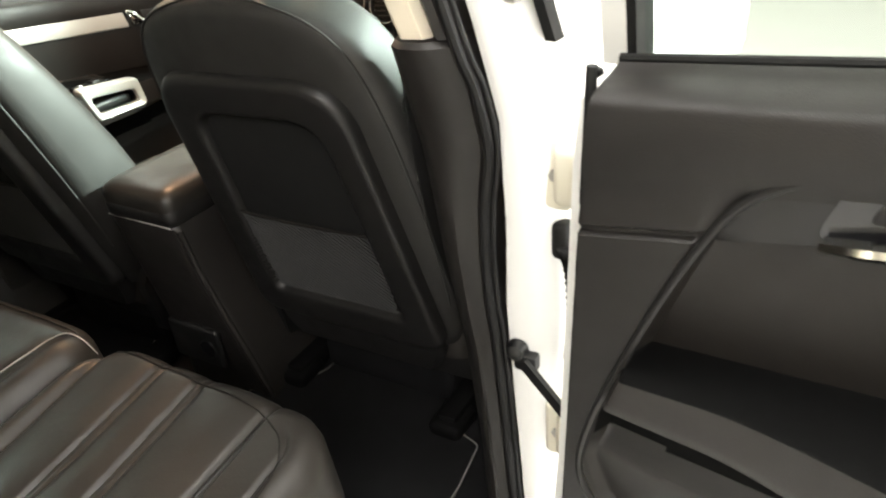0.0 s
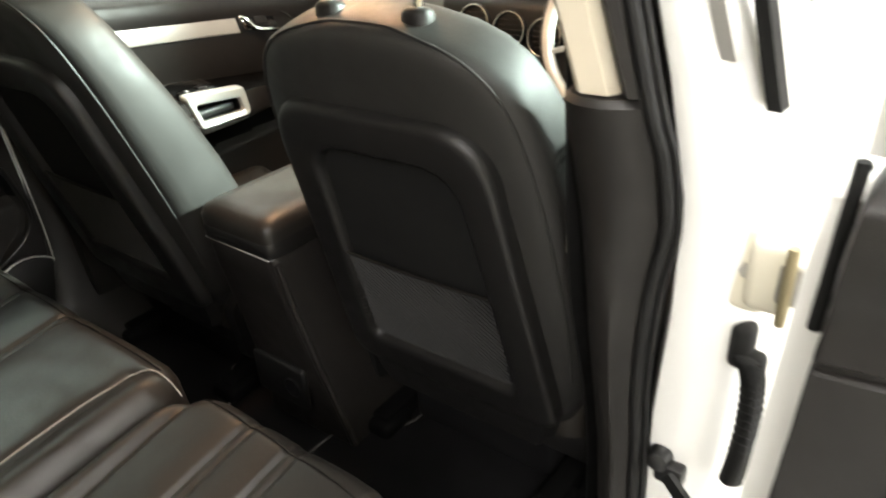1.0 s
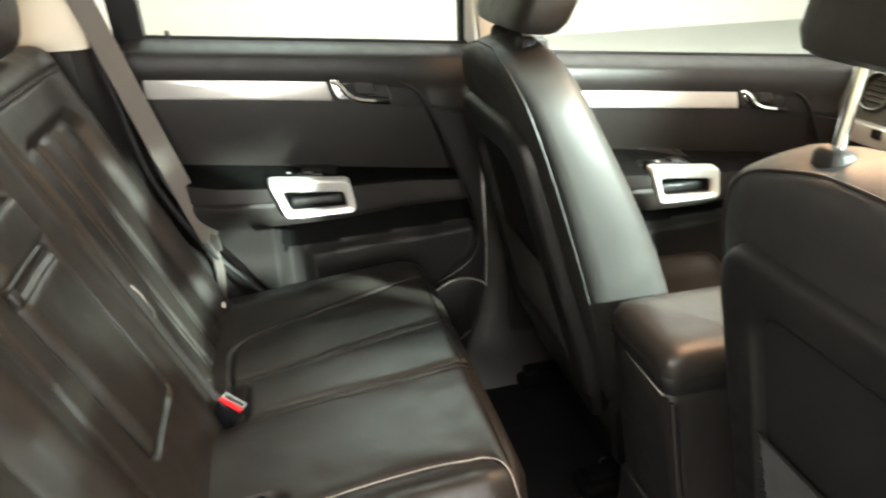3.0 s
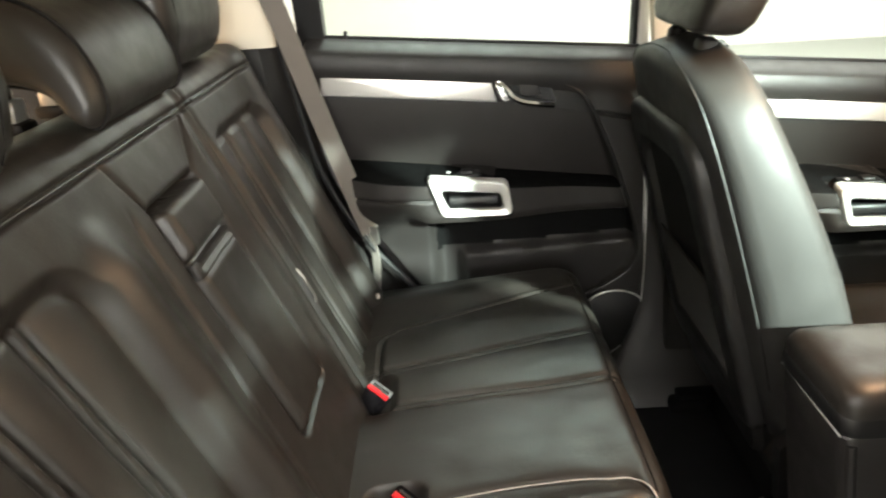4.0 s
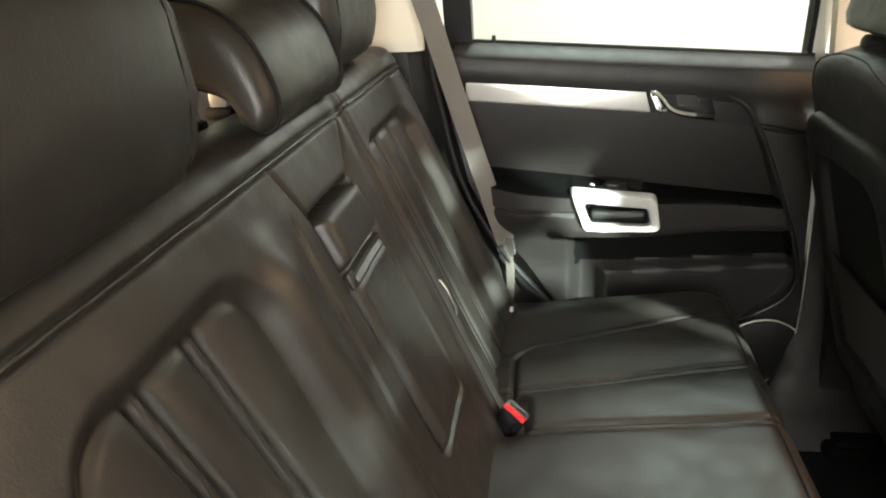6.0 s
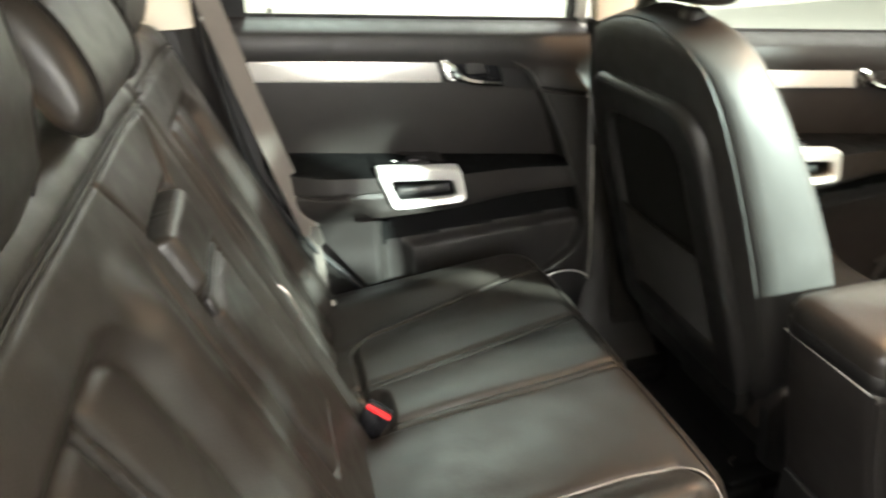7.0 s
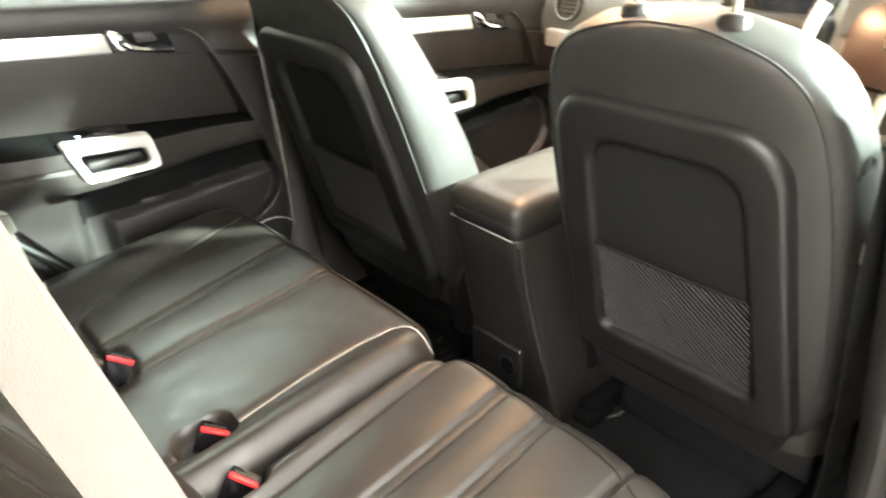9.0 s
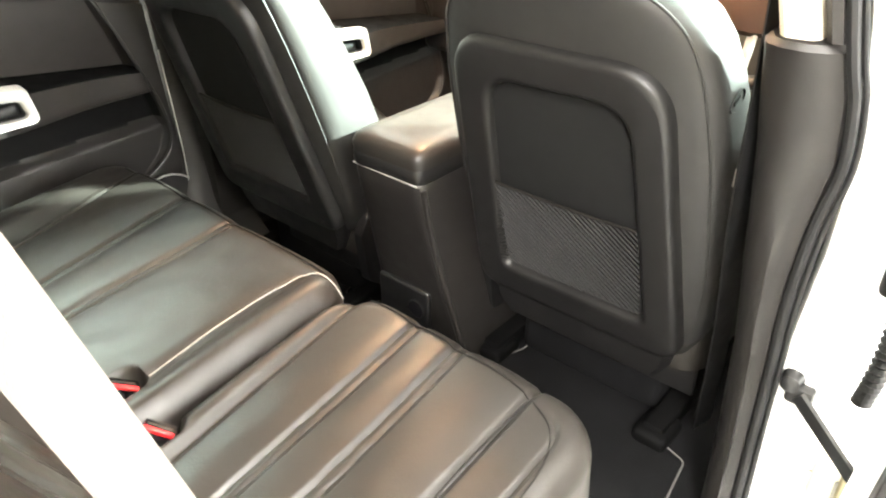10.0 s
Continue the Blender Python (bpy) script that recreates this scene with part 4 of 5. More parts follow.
part("lid_line", tube([(-0.092, 0.4455, 0.8705), (0.090, 0.4405, 0.8705)], 0.0018, 6), SATIN, con, "bright line under the lid")
part("trim_edge", tube(spline([(0.093, 0.456, 0.858), (0.100, 0.468, 0.76), (0.120, 0.484, 0.64), (0.146, 0.502, 0.51), (0.164, 0.514, 0.415)], 5), 0.008, 8), PLASTIC, con)
part("niche", rbox((-0.065, 0.470, 0.50), (0.085, 0.486, 0.60), 0.012, 3), DEEP, con, "dark storage niche")
part("socket", tube([(0.05 + 0.022 * math.cos(k * 0.3927), 0.470, 0.548 + 0.022 * math.sin(k * 0.3927)) for k in range(16)], 0.0025, 6, True), DEEP, con, "round power socket")
part("socket_cap", prism([(0.05 + 0.021 * math.cos(k * 0.3927), 0.548 + 0.021 * math.sin(k * 0.3927)) for k in range(16)], 0, 0.006, axes((0, 0.474, 0), Vector((1, 0, 0)), Vector((0, 0, 1)), Vector((0, -1, 0)))), GLOSS, con)
part("front_tray", rbox((-0.105, 0.84, 0.80), (0.07, 1.33, 0.862), 0.015, 3), SATIN, con, "silver-grey console top")
part("tray_well", rbox((-0.075, 0.86, 0.852), (0.04, 1.02, 0.866), 0.01, 3), DEEP, con)
part("gear_gaiter", loft([[Vector((-0.018 + px, 1.14 + py, z)) for px, py in superellipse(w, w, 3, 20)] for z, w in ((0.86, 0.055), (0.90, 0.04), (0.94, 0.022))]), LEATHER, con)
part("gear_knob", loft([[Vector((-0.018 + px, 1.13 + py, z)) for px, py in superellipse(w, w * 1.2, 2.4, 16)] for z, w in ((0.94, 0.012), (0.955, 0.022), (0.985, 0.027), (1.005, 0.022), (1.012, 0.01))]), GLOSS, con)

MAT = [(0.02, 0.12), (0.10, 0.40), (0.107, 0.554), (0.132, 0.598), (0.165, 0.582), (0.198, 0.576), (0.225, 0.64), (0.223, 0.76), (0.56, 0.76), (0.566, 0.649), (0.576, 0.592), (0.655, 0.566), (0.668, 0.46), (0.672, 0.12)]
mat_r = thing("floor_mat", (0.37, 0.4, 0.411), "black carpet floor mat with a pale sewn edge", "floor mat", "rear floor mats")
mat_pts = rounded(MAT, 0.018, 4)
part("carpet", prism(mat_pts, 0.4115, 0.420), CARPET, mat_r)
part("edging", tube([(p.x, p.y, 0.4205) for p in mat_pts], 0.0018, 6, True), EDGING, mat_r, "pale sewn edge")
mat_l = thing("floor_mat", (-0.43, 0.35, 0.411), "black carpet floor mat with a pale sewn edge", "floor mat", "rear floor mats")
mat_pts = rounded([(2 * MID - a, b - 0.05) for a, b in MAT], 0.018, 4)
part("carpet", prism(mat_pts, 0.4115, 0.420), CARPET, mat_l)
part("edging", tube([(p.x, p.y, 0.4205) for p in mat_pts], 0.0018, 6, True), EDGING, mat_l, "pale sewn edge")


# ---------------------------------------------------------------- doors
def lerp(table, x):
    for (x0, y0), (x1, y1) in zip(table, table[1:]):
        if x0 <= x <= x1:
            return y0 + (y1 - y0) * (x - x0) / (x1 - x0)
    return table[0][1] if x < table[0][0] else table[-1][1]


REAR_BACK = ((0.45, 0.03), (0.60, -0.085), (0.745, -0.180), (0.86, -0.256), (1.0, -0.335), (1.2, -0.372), (1.33, -0.385))
REAR_FRONT = ((0.45, 0.44), (0.68, 0.417), (1.05, 0.40), (1.26, 0.392), (1.33, 0.388))
FORE_BACK = ((0.39, -0.57), (1.4, -0.57))
FORE_FRONT = ((0.39, 0.56), (0.9, 0.52), (1.33, 0.40))
INSERT = ((0.60, 0.25), (0.70, 0.315), (0.74, 0.365), (0.79, 0.386), (0.87, 0.372), (0.967, 0.338), (1.06, 0.302), (1.132, 0.272), (1.2, 0.25))


STRIP_BASE = ((-0.6, 1.2277), (0.054, 1.169), (0.19, 1.150), (0.262, 1.137), (0.40, 1.109), (0.6, 1.07))


def sill_line(a):
    return 1.2965 - 0.0785 * a


def ledge_lines(a, arm):
    """Pocket top, ledge foot and ledge top at a; arm shifts the armrest along, up and into the cabin."""
    return 0.908 + arm[1], 0.9925 - 0.090 * (a - arm[0]) + arm[1], 1.0085 - 0.118 * (a - arm[0]) + arm[1]


def door_height(a, b, shift=(0, 0, 0)):
    """Relief of the inner door trim at a along the door and b above the ground."""
    rt, gb, pb = ledge_lines(a, shift)
    sb, pl = lerp(STRIP_BASE, a), 0.806 + 0.050 * (a - shift[0]) + shift[1]
    fx = lerp(INSERT, b)
    edge = 0.022
    inside = step(fx - a, -0.004, 0.010)
    if b > sb:
        h = 0.006 + 0.016 * math.sin(math.pi * step(b, sb, sill_line(a) + 0.02)) - 0.05 * step(b, sill_line(a) - 0.03, sill_line(a)) ** 2
        h -= 0.008 * ridge(b, sb + 0.002, 0.004) * step(a, 0.22, 0.26)
        h += 0.016 * step(a, 0.24, 0.28) * step(b, sb + 0.06, sb)
        return h
    t = min(1.0, (sb - b) / (sb - pb))
    full, a, b = a, a - shift[0], b - shift[1]
    pad = 0.004 - 0.028 * t ** 1.3
    rt, gb, pb, pl = rt - shift[1], gb - shift[1], pb - shift[1], pl - shift[1]
    arm = 0.050 + shift[2] - 0.012 * step(b, 0.93, 0.88) + 0.042 * step(0.25 - a, 0.0, 0.26) * step(a, -0.34, -0.20)
    low_in = step(a, -0.125, -0.085)
    low = (0.020 + 0.024 * step(b, 0.80, 0.95)) * (1 - low_in) + low_in * (-0.020 + 0.024 * step(pl - b, -0.006, 0.018) * step(a, -0.060, -0.03))
    h = pad if b > pb else pad + (arm - pad) * step((pb - b) / (pb - gb), 0.0, 1.0)
    w = step(a, -0.18, -0.11)
    h += (low - arm) * (w * step(rt - b, -0.004, 0.010) + (1 - w) * step(0.965 - b, 0.0, 0.08))
    if a < -0.10:
        h -= 0.006 * ridge(b, 0.966 + 0.03 * (-0.1 - a), 0.003)
    pull = box_dist(a + 0.016 + 0.35 * max(0.0, b - 0.93), b - 0.012 + 0.08 * (a + 0.016), -0.076, 0.088, 0.914, 0.998, 0.012)
    h += (0.052 - h) * step(pull, -0.003, 0.003)
    cup = box_dist(a + 0.016, b - 0.012, -0.066, 0.068, 0.932, 0.966, 0.010)
    h += (0.012 - h) * step(cup, -0.002, 0.004)
    a, b = full, b + shift[1]
    border = edge
    return h * inside + border * (1 - inside) - 0.006 * ridge(a, fx + 0.001, 0.004)


def car_door(name, m, back, fore, da, db, label, strip_from, glass_a, lower, margin, arm=(0, 0, 0)):
    """A door's inner side: m places (along, up, into the cabin); da, db shift the trim's relief."""
    t = thing(name, m @ Vector((0.0 + da, 0.9, 0.0)), label, "car door")
    cols, rows_n = ((150, 0), (50, 1)), ((70, 0), (24, 1), (14, 2), (36, 3), (36, 4))
    grid = []
    for n, k in rows_n:
        for q in range(n + (k == 4)):
            row = []
            for nc, kc in cols:
                for i in range(nc + (kc == 1)):
                    a = 0.1
                    for _ in range(3):
                        stops = (lower - db, *ledge_lines(a, arm), lerp(STRIP_BASE, a), sill_line(a))
                        b = stops[k] + (stops[k + 1] - stops[k]) * q / n
                        a0, a1 = lerp(back, b + db) - da, lerp(fore, b + db) - da
                        fx = min(lerp(INSERT, b), a1 - 0.01)
                        a = a0 + (fx - a0) * i / nc if kc == 0 else fx + (a1 - fx) * i / nc
                    d = min(a - a0, a1 - a, b + db - lower)
                    row.append((Vector((a + da, b + db, door_height(a, b, arm) - 0.050 * (1 - step(d, 0, 0.012)))), k, kc))
            grid.append(row)
    keep = {"door_trim": bmesh.new(), "armrest_pad": bmesh.new(), "armrest_ledge": bmesh.new(), "map_pocket_shade": bmesh.new()}
    seen = {k: {} for k in keep}
    for j in range(len(grid) - 1):
        for i in range(len(grid[0]) - 1):
            _, k, kc = grid[j][i]
            key = ("door_trim", "armrest_pad", "armrest_ledge", "armrest_pad", "door_trim")[k] if kc == 0 else "door_trim"
            # band under the armrest: its shade is put in as black colour
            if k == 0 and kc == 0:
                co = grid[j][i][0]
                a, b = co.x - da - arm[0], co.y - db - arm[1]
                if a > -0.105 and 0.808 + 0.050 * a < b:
                    key = "map_pocket_shade"
            vs = []
            for c in ((j, i), (j, i + 1), (j + 1, i + 1), (j + 1, i)):
                if c not in seen[key]:
                    seen[key][c] = keep[key].verts.new(m @ grid[c[0]][c[1]][0])
                vs.append(seen[key][c])
            keep[key].faces.new(vs)
    part("door_trim", keep["door_trim"], PLASTIC, t, "dark grained plastic door trim")
    part("armrest_pad", keep["armrest_pad"], PAD, t, "soft dark leatherette door insert")
    part("armrest_ledge", keep["armrest_ledge"], LEDGE, t, "black armrest ledge")
    part("map_pocket_shade", keep["map_pocket_shade"], LEDGE, t, "mouth of the map pocket with its shade painted black")

    def at(a, b, c=0.0):
        return m @ Vector((a + da, b + db, c))

    ml = m @ Matrix.Translation((da, db, 0))
    part("trim_strip", prism(rounded([(strip_from, 1.2263 - 0.0635 * strip_from), (strip_from, 1.1737 - 0.09 * strip_from), (0.050, 1.170), (0.034, 1.224)], 0.004, 3), 0.0, 0.016, ml, 0.004), SATIN, t, "satin silver trim strip")
    bez = [Vector(p[:2]) for p in spline([(0.037, 1.223, 0), (0.12, 1.219, 0), (0.185, 1.207, 0), (0.235, 1.178, 0), (0.262, 1.140, 0), (0.255, 1.136, 0), (0.19, 1.150, 0), (0.12, 1.160, 0), (0.054, 1.169, 0)], 4)]
    part("handle_bezel", prism(bez, 0.0, 0.014, ml, 0.003), SHELL, t, "dark plastic handle surround")
    bead = [(0.037, 1.225), (0.12, 1.221), (0.187, 1.209), (0.238, 1.180), (0.268, 1.136), (0.303, 1.06), (0.339, 0.967), (0.373, 0.87), (0.387, 0.79), (0.368, 0.738), (0.316, 0.700), (0.25, 0.665)]
    part("border_bead", tube(spline([at(a, b, lerp(((0.037, 0.010), (0.25, 0.016), (0.3, 0.026), (0.4, 0.028)), a)) for a, b in bead], 6), 0.0048, 8), SHELL, t, "rounded plastic border of the door insert")
    part("handle_cup", prism(rounded([(0.062, 1.214), (0.168, 1.206), (0.186, 1.158), (0.084, 1.168)], 0.010, 4), 0.012, 0.0155, ml), GLOSS, t, "deep black handle cup")
    part("inner_handle", tube(spline([at(0.052, 1.214, 0.017), at(0.070, 1.202, 0.022), at(0.084, 1.184, 0.026), at(0.104, 1.173, 0.029), at(0.142, 1.166, 0.030), at(0.176, 1.160, 0.024)], 5), 0,
         ring=[(0.009, 0), (0.006, 0.005), (-0.006, 0.005), (-0.009, 0), (-0.006, -0.005), (0.006, -0.005)]), CHROME, t, "chrome inner door handle")
    part("handle_pivot", prism(rounded([(0.042, 1.219), (0.062, 1.217), (0.090, 1.176), (0.064, 1.172)], 0.006, 4), 0.012, 0.021, ml, 0.004), CHROME, t)
    part("handle_shade", prism(rounded([(0.098, 1.207), (0.140, 1.204), (0.150, 1.182), (0.104, 1.184)], 0.004, 3), 0.0135, 0.0175, ml, 0.001), PLASTIC, t)
    outer = rounded([(-0.107, 1.011), (0.081, 0.993), (0.095, 0.910), (-0.072, 0.911)], [0.012, 0.018, 0.018, 0.02], 5)
    inner = rounded([(-0.074, 0.976), (0.063, 0.962), (0.072, 0.927), (-0.056, 0.930)], [0.01, 0.01, 0.01, 0.012], 5)
    mp = ml @ Matrix.Translation((-0.016 + arm[0], 0.012 + arm[1], 0.034 + arm[2]))
    part("pull_frame", frame_ring(outer, inner, ((0, 0.030), (0.06, 0.052), (0.18, 0.057), (0.6, 0.056), (0.9, 0.052), (1.0, 0.040)), mp), SATIN, t, "satin silver pull handle frame")
    part("pull_cup", join(disc(inner, -0.012, mp), frame_ring(inner, [p * 1.0 for p in inner], ((0, 0.041), (1, -0.012)), mp)), DEEP, t, "black pull handle cup")
    part("pull_grip", rbox((-0.058, 0.925, -0.010), (0.066, 0.953, 0.026), 0.010, 3, mp), DEEP, t, "black pull grip")
    part("switch_plate", rbox((-0.072, 0.984, -0.030), (0.022, 1.000, 0.012), 0.004, 2, mp), DEEP, t, "window switch plate")
    part("switch", rbox((-0.024, 0.996, -0.022), (0.004, 1.006, 0.004), 0.004, 2, mp), SHELL, t)
    part("switch", rbox((-0.058, 0.997, -0.016), (-0.048, 1.003, -0.004), 0.002, 2, mp), SATIN, t, "small bright switch")
    ring = [(0.335 + 0.10 * math.cos(k * 0.2618), 0.585 + 0.10 * math.sin(k * 0.2618)) for k in range(24)]
    part("speaker_grille", prism(ring, 0.018, 0.034, ml, 0.005), DEEP, t, "round black speaker grille")
    # silver on the left rear door paints in the ring's highlight; others stay dark
    part("speaker_ring", tube([at(a, b, 0.034) for a, b in ring], 0.0022, 6, True), SATIN if m == LEFT_M and da == 0 else SHELL, t)
    g0, g1 = glass_a
    part("belt_seal", tube([at(a, sill_line(a) + 0.001, -0.052) for a in np.linspace(g0 - da - 0.01, g1 - da + 0.01, 8)], 0.005, 8), RUBBER, t)
    zt = 1.66

    def win(a, b, c=0.0):
        return m @ Vector((a, b, -0.066 + 0.34 * (b - 1.3) + c))

    def bar(pa, pb, wa, out=0.02):
        rows = []
        for (a, b), w in ((pa, wa), (pb, wa)):
            rows.append([win(a - w, b, 0.018), win(a + w, b, 0.018), win(a + w, b, -out), win(a - w, b, -out)])
        return loft(rows)

    b0, b1 = sill_line(g0 - da) + db, sill_line(g1 - da) + db
    part("window_frame", bar((g0 - 0.03, b0 - 0.01), (g0 - 0.02, zt), 0.03), DEEP, t, "black window frame")
    part("window_frame", bar((g1 + 0.021, b1 - 0.01), (g1 - 0.015, zt), 0.013), WHITE, t, "white painted window frame")
    part("glass_seal", bar((g1 + 0.003, b1 - 0.01), (g1 - 0.033, zt), 0.005), RUBBER, t)
    part("window_frame", loft([[win(a, zt, 0.018), win(a, zt + 0.04, 0.018), win(a, zt + 0.04, -0.02), win(a, zt, -0.02)] for a in (g0 - 0.05, g1 + 0.01)]), WHITE, t)
    pane = loft([[win(g0 - 0.01, b0 - 0.02, 0.002), win(g1 + 0.01, b1 - 0.02, 0.002), win(g1 + 0.01, b1 - 0.02, -0.002), win(g0 - 0.01, b0 - 0.02, -0.002)],
                 [win(g0 - 0.01, zt + 0.01, 0.002), win(g1 - 0.02, zt + 0.01, 0.002), win(g1 - 0.02, zt + 0.01, -0.002), win(g0 - 0.01, zt + 0.01, -0.002)]])
    part("window_pane", pane, GLASS, t, "clear window glass").visible_shadow = False
    skin = [(lerp(back, b) - margin, b) for b in np.linspace(lower - 0.05, b0 - 0.035, 12)] + [(lerp(fore, b) + margin * 1.2, b) for b in np.linspace(b1 - 0.035, lower - 0.05, 12)]
    part("door_body", prism(skin, -0.125, -0.032, m, 0.010), WHITE, t, "white painted steel door body")
    part("door_rubber", tube([m @ Vector((lerp(fore, b) + 0.004, b, -0.020)) for b in np.linspace(1.12, b1, 6)], 0.006, 8), RUBBER, t, "black rubber door seal")
    return t, at


LEFT_M = axes((-0.75, 0, 0), Vector((0, 1, 0)), Vector((0, 0, 1)), Vector((1, 0, 0)))
ld, ld_at = car_door("rear_door", LEFT_M, REAR_BACK, REAR_FRONT, 0.0, 0.0, "closed rear door with dark trim and silver accents", -0.345, (-0.333, 0.372), 0.45, -0.01)
# the seal edge's highlight, modelled as a silver bar
part("seal_glint", tube(spline([ld_at(a, b, 0.034) for a, b in ((0.396, 1.0), (0.401, 0.85), (0.404, 0.72), (0.398, 0.62), (0.375, 0.545), (0.33, 0.50))], 6), 0.0014, 6), SATIN, ld, "highlight along the door seal, made as a thin silver bar")
part("lock_knob", join(tube([(-0.797, -0.286, 1.30), (-0.797, -0.286, 1.335)], 0.0045, 8), tube([(-0.797, -0.286, 1.300), (-0.797, -0.286, 1.308)], 0.010, 10)), DEEP, ld, "black lock knob")
FRONT_M = axes((-0.70, 0, 0), Vector((0, 1, 0)), Vector((0, 0, 1)), Vector((1, 0, 0)))
car_door("front_door", FRONT_M, tuple((b, a + 1.02) for b, a in FORE_BACK), tuple((b, a + 1.04) for b, a in FORE_FRONT), 1.015, -0.092, "closed front door with dark trim and silver accents", -0.50, (0.52, 1.46), 0.42, -0.01, (-0.13, 0.060, 0.045))
OPEN = radians(80)
DOOR_A, DOOR_C = Vector((-math.sin(OPEN), math.cos(OPEN), 0)), Vector((-math.cos(OPEN), -math.sin(OPEN), 0))
OPEN_M = axes((1.338, 0.238, 0.0), DOOR_A, Vector((0, 0, 1)), DOOR_C)
od, od_at = car_door("rear_door", OPEN_M, REAR_BACK, REAR_FRONT, -0.010, 0.0, "open rear door with dark trim and silver accents", -0.345, (-0.333, 0.372), 0.45, 0.022)

# hinges, check strap and wiring boot of the open door
for z in (1.085, 0.64):
    h = thing("door_hinge", (0.88, 0.49, z), "cream painted door hinge with a greasy pin", "hinge", "door hinges")
    part("leaf", rbox((0.842, 0.456, z - 0.052), (0.886, 0.476, z + 0.052), 0.010, 3), PRIMER, h)
    part("arm", rbox((0.862, 0.444, z - 0.042), (0.912, 0.470, z + 0.042), 0.014, 3), PRIMER, h)
    part("pin", tube([(0.905, 0.440, z - 0.044), (0.905, 0.440, z + 0.044)], 0.006, 10), BRASS, h, "greasy hinge pin")
    part("bolt", tube([(0.864, 0.462, z), (0.864, 0.452, z)], 0.009, 6), STEEL, h)
    part("plate", rbox((0.895, 0.440, z - 0.022), (0.925, 0.452, z + 0.022), 0.004), STEEL, h)
cs = thing("check_strap", (0.83, 0.455, 0.76), "black steel door check strap", "door stay")
part("knob", loft([[Vector((0.800 + px, 0.452 + 0.02 * k, 0.785 + py)) for px, py in superellipse(w, w, 2.4, 14)] for k, w in ((-0.5, 0.007), (-0.3, 0.013), (0.3, 0.013), (0.6, 0.016))]), DEEP, cs)
part("bracket", rbox((0.796, 0.448, 0.752), (0.834, 0.470, 0.782), 0.006), DEEP, cs)
part("bar", tube([(0.815, 0.446, 0.772), (0.860, 0.430, 0.742), (0.925, 0.405, 0.700)], 0, ring=[(0.004, 0.010), (-0.004, 0.010), (-0.004, -0.010), (0.004, -0.010)]), DEEP, cs, "dark steel bar")
wb = thing("wiring_boot", (0.88, 0.46, 0.9), "black ribbed rubber wiring boot", "cable boot")
part("grommet", join(rbox((0.858, 0.448, 0.962), (0.884, 0.478, 1.018), 0.010, 3), rbox((0.872, 0.446, 0.958), (0.900, 0.470, 0.988), 0.010, 3)), RUBBER, wb)
path = spline([(0.880, 0.452, 0.985), (0.890, 0.452, 0.955), (0.893, 0.455, 0.90), (0.891, 0.458, 0.84), (0.886, 0.462, 0.79)], 10)
part("bellows", loft([[p + Vector((r * math.cos(k * 0.5236), r * math.sin(k * 0.5236), 0)) for k in range(12)] for p, r in ((p, 0.0145 if i % 2 else 0.0085) for i, p in enumerate(path))]), RUBBER, wb, smooth=False)
part("screw", tube([od_at(0.408, 1.255, -0.040), od_at(0.408, 1.255, -0.030)], 0.005, 10), DEEP, od)
part("lock_knob", tube([od_at(-0.05, 1.30, -0.05), od_at(-0.05, 1.335, -0.05)], 0.004, 8), DEEP, od, "black lock knob")

# ---------------------------------------------------------------- dashboard
dash = thing("dashboard", (MID, 1.6, 0.9), "grey-green soft dashboard with round vents", "dashboard")
PROFILE = ((1.46, 0.74), (1.40, 0.92), (1.365, 1.03), (1.362, 1.06), (1.366, 1.10), (1.39, 1.16), (1.45, 1.195), (1.60, 1.215), (2.03, 1.165), (2.03, 0.74))
part("body", loft([[Vector((x, y, z)) for y, z in PROFILE] for x in (-0.735, -0.4, -0.1, 0.3, 0.675)]), DASH, dash)
part("lower_panel", rbox((-0.73, 1.35, 0.80), (-0.15, 1.45, 1.02), 0.03, 3), PLASTIC, dash)
part("trim_strip", rbox((-0.645, 1.340, 0.990), (-0.20, 1.372, 1.044), 0.006, 3), SATIN, dash, "satin silver dash strip")
part("glovebox_latch", rbox((-0.535, 1.335, 1.018), (-0.505, 1.343, 1.040), 0.003), PLASTIC, dash)
part("centre_fascia", rbox((-0.185, 1.335, 0.80), (0.215, 1.42, 1.165), 0.025, 3), PLASTIC, dash)


def vent(x, y, z, r):
    m = Matrix.Translation((x, y, z)) @ pose(0, 0, 0, 78, 0, 0)
    circ = [Vector((math.cos(k * 0.2618), math.sin(k * 0.2618))) for k in range(24)]
    v = part("vent", frame_ring([p * r for p in circ], [p * r * 0.83 for p in circ], ((0, -0.02), (0.1, 0.006), (0.5, 0.011), (0.9, 0.006), (1, -0.015)), m), SHELL, dash, "round black air vent")
    part("vent_rim", tube([m @ Vector((p.x * r * 0.90, p.y * r * 0.90, 0.010)) for p in circ], 0.0015, 6, True), STEEL, v, "thin grey metal rim")
    part("vent_core", disc([p * r * 0.78 for p in circ], -0.014, m), DEEP, v)
    for k in range(-2, 3):
        w = r * 0.74 * math.sqrt(1 - (k / 3.1) ** 2)
        part("vane", rbox((-w, k * r * 0.26 - 0.002, -0.012), (w, k * r * 0.26 + 0.002, 0.002), 0.001, 1, m), SHELL, v)


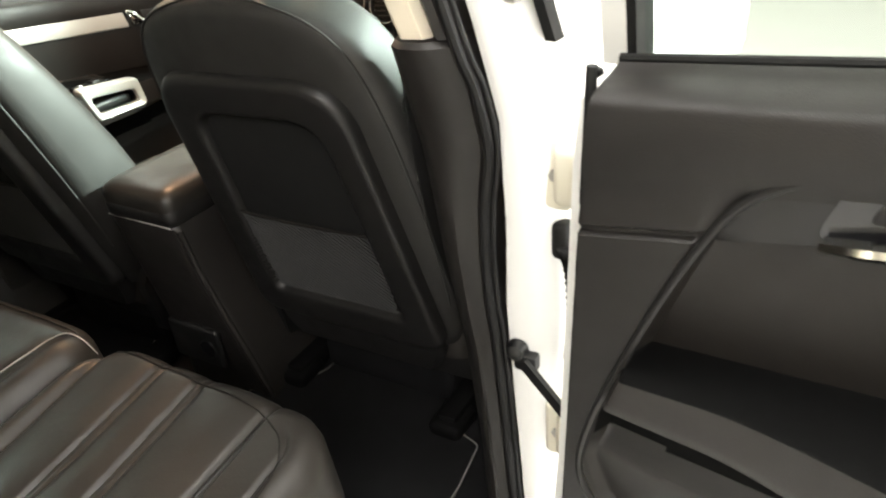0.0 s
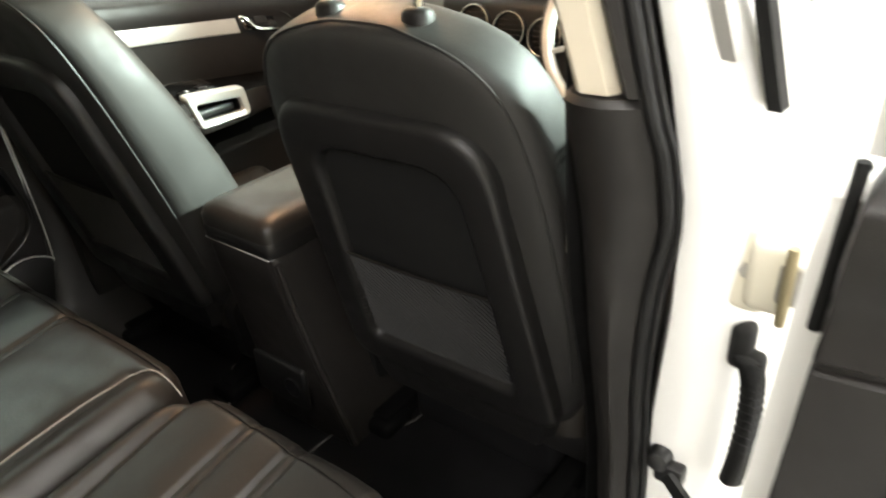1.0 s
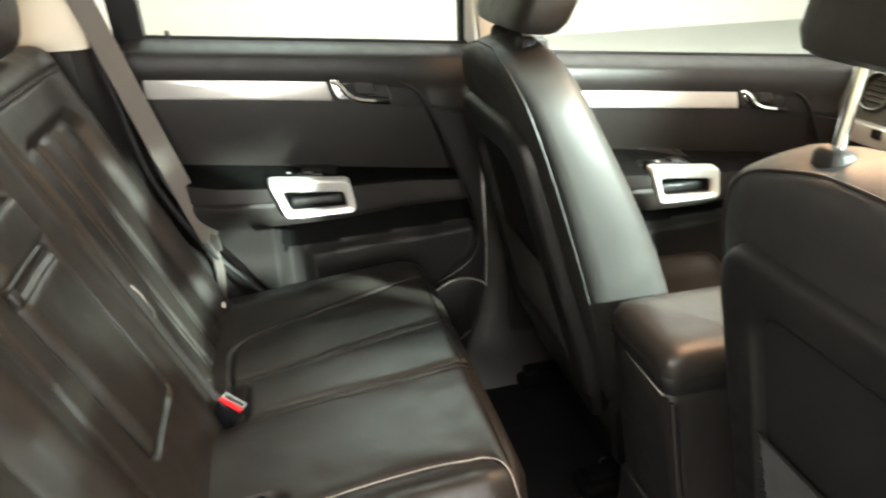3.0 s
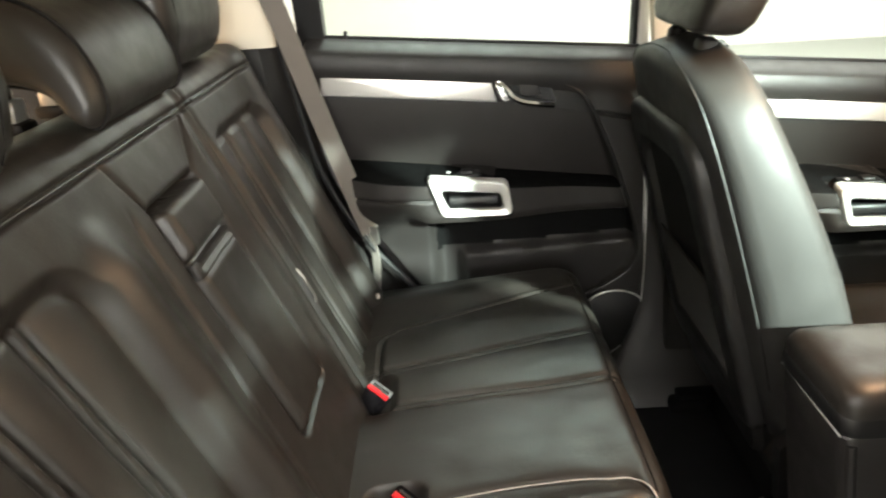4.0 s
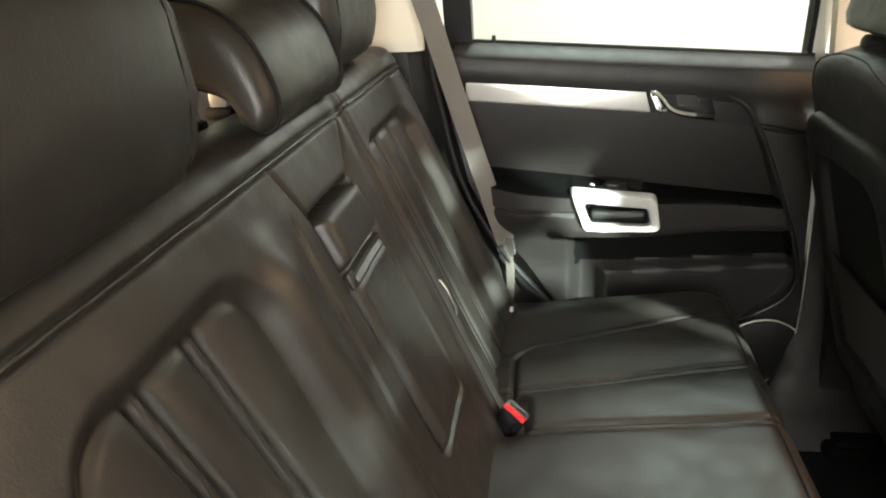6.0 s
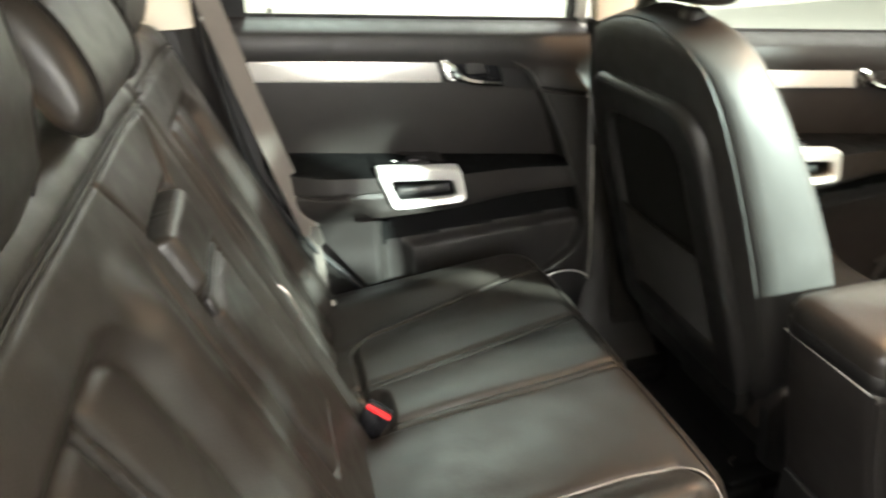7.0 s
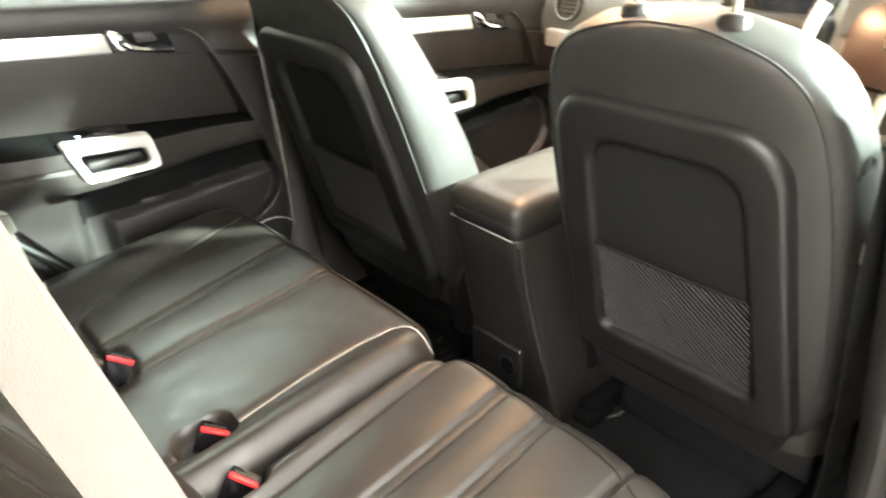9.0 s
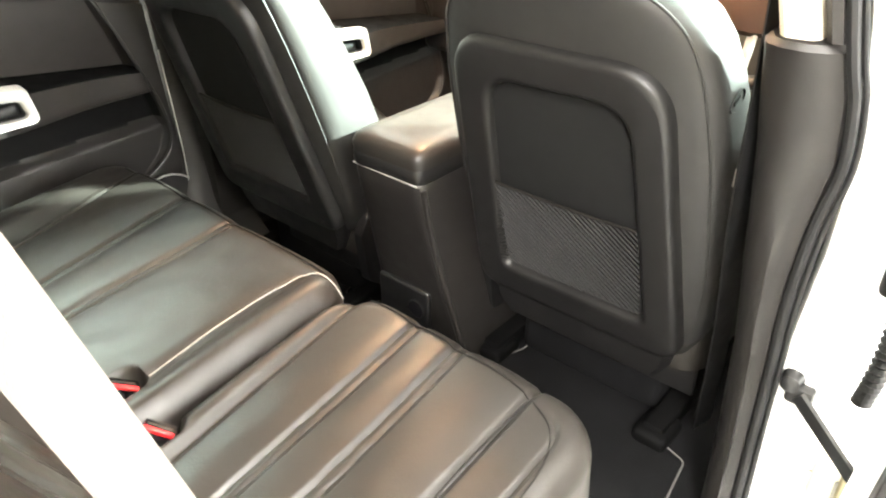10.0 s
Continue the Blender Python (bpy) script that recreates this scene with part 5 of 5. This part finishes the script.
for x, y, z, r in ((-0.067, 1.330, 1.103, 0.050), (0.039, 1.330, 1.093, 0.050), (0.141, 1.330, 1.083, 0.050), (-0.575, 1.368, 1.120, 0.050)):
    vent(x, y, z, r)
hood = part("screen_hood", loft([[Vector((px, y, pz)) for px, pz in ((-0.085, 1.13), (-0.06, 1.20), (-0.015, 1.232), (0.15, 1.234), (0.185, 1.214), (0.205, 1.13))] for y in (1.37, 1.42, 1.60)]), PLASTIC, dash, "dark screen hood")
part("screen", rbox((0.02, 1.362, 1.145), (0.160, 1.369, 1.212), 0.004), SCREEN, dash, "dark information screen")
part("binnacle", loft([[Vector((0.40 + px * k, y, 1.15 + pz * k)) for px, pz in ((-0.17, -0.02), (-0.16, 0.07), (-0.10, 0.12), (0.10, 0.12), (0.16, 0.07), (0.17, -0.02))] for y, k in ((1.36, 1.0), (1.45, 1.0), (1.60, 0.7))]), DASH, dash)

wheel = thing("steering_wheel", (0.44, 1.13, 1.165), "dark steering wheel with silver spokes, warm reflection painted on its hub", "steering wheel")
WM = Matrix.Translation((0.44, 1.13, 1.165)) @ pose(0, 0, 0, 68, 0, 0)
part("rim", tube([WM @ Vector((0.182 * math.cos(k * 0.1309), 0.182 * math.sin(k * 0.1309), 0)) for k in range(48)], 0.0155, 10, True), LEATHER, wheel)
part("rim_inlay", tube([WM @ Vector((0.178 * math.cos(k * 0.09 + 2.75), 0.178 * math.sin(k * 0.09 + 2.75), 0.004)) for k in range(16)], 0.0142, 10), SATIN, wheel, "satin silver rim inlay")
part("hub", loft([[WM @ Vector((px, py, z)) for px, py in superellipse(w, w * 0.86, 2.6, 24)] for z, w in ((-0.04, 0.06), (0.0, 0.105), (0.018, 0.098), (0.030, 0.06))]), WARM_HUB, wheel, "padded hub with a warm reflection painted brown")
for ang in (200, 340, 270):
    d = Vector((math.cos(radians(ang)), math.sin(radians(ang)), 0))
    part("spoke", tube([WM @ (d * 0.07), WM @ (d * 0.125 + Vector((0, 0, -0.004))), WM @ (d * 0.175)], 0, ring=[(0.014, 0.004), (-0.014, 0.004), (-0.014, -0.004), (0.014, -0.004)]), SATIN, wheel, "satin silver spoke")
part("emblem", prism([(0.022 * math.cos(k * 0.3927), 0.022 * math.sin(k * 0.3927)) for k in range(16)], 0.026, 0.034, WM, 0.003), CHROME, wheel, "plain round chrome emblem")
part("column", tube([WM @ Vector((0, 0, -0.03)), WM @ Vector((0, 0, -0.22))], 0.05, 14), PLASTIC, wheel)

# ---------------------------------------------------------------- cabin lamps and the hall's parked cars
for name, at, lo, hi, words in (("dome_lamp", (-0.03, 0.74, 1.70), (-0.15, 0.66, 1.684), (0.09, 0.82, 1.6995), "cream roof lamp with a clear lens"),
                                ("load_lamp", (0.585, -1.12, 1.23), (0.570, -1.16, 1.195), (0.587, -1.08, 1.265), "small warm load space lamp")):
    t = thing(name, at, words, "lamp")
    part("housing", rbox(lo, hi, 0.006, 2), CREAM, t)
    c = [(a + b) / 2 for a, b in zip(lo, hi)]
    part("lens", rbox((lo[0] + 0.02, lo[1] + 0.02, lo[2] - 0.003), (hi[0] - 0.02, hi[1] - 0.02, lo[2] + 0.004), 0.002) if name == "dome_lamp" else rbox((lo[0] - 0.003, lo[1] + 0.01, lo[2] + 0.01), (lo[0] + 0.004, hi[1] - 0.01, hi[2] - 0.01), 0.002), THREAD, t, "clear plastic lens")


def parked_car(at, turn, label):
    t = thing("parked_car", at, label, "car")
    m = Matrix.Translation(at) @ pose(0, 0, 0, 0, 0, turn)

    def section(y, w, zs):
        z0, z1, z2 = zs
        return [m @ Vector(p) for p in ((-w * 0.92, y, z0), (-w, y, z0 + 0.15), (-w * 1.01, y, z1 - 0.12), (-w * 0.95, y, z1), (-w * 0.5, y, z2), (0, y, z2 + 0.01), (w * 0.5, y, z2), (w * 0.95, y, z1), (w * 1.01, y, z1 - 0.12), (w, y, z0 + 0.15), (w * 0.92, y, z0))]

    rows = [section(y, w, z) for y, w, z in ((-2.2, 0.70, (0.42, 0.75, 0.80)), (-2.12, 0.82, (0.28, 0.92, 0.98)), (-1.6, 0.88, (0.22, 0.98, 1.02)), (-0.4, 0.90, (0.20, 0.97, 1.0)), (0.9, 0.90, (0.20, 0.95, 1.0)), (1.7, 0.86, (0.22, 0.86, 0.93)), (2.1, 0.76, (0.28, 0.70, 0.78)), (2.2, 0.62, (0.36, 0.60, 0.64)))]
    part("body", loft(rows), WHITE, t, "white painted body")
    cab = [[m @ Vector(p) for p in ((-w, y0, 0.96), (w, y0, 0.96), (w, y1, 0.96), (-w, y1, 0.96))] for w, y0, y1 in ((0.84, -1.9, 0.95),)]
    cab.append([m @ Vector(p) for p in ((-0.64, -1.45, 1.42), (0.64, -1.45, 1.42), (0.64, 0.15, 1.42), (-0.64, 0.15, 1.42))])
    part("greenhouse", loft(cab), GLOSS, t, "dark glass cabin")
    part("roof", put(rbox((-0.66, -1.5, 1.41), (0.66, 0.2, 1.46), 0.02, 2), m), WHITE, t)
    for x in (-0.86, 0.86):
        for y in (-1.35, 1.35):
            w = part("wheel", tube([m @ Vector((x - 0.09, y, 0.32)), m @ Vector((x + 0.09, y, 0.32))], 0.32, 24), RUBBER, t)
            part("rim", tube([m @ Vector((x - 0.093, y, 0.32)), m @ Vector((x + 0.093, y, 0.32))], 0.21, 20), SATIN, w)
        part("wing_mirror", put(rbox((x * 1.06 - 0.09, 0.55, 0.98), (x * 1.06 + 0.09, 0.67, 1.10), 0.04, 3), m), WHITE, t)
    return t


parked_car((3.3, 5.6, 0), -12, "white saloon parked further forward")
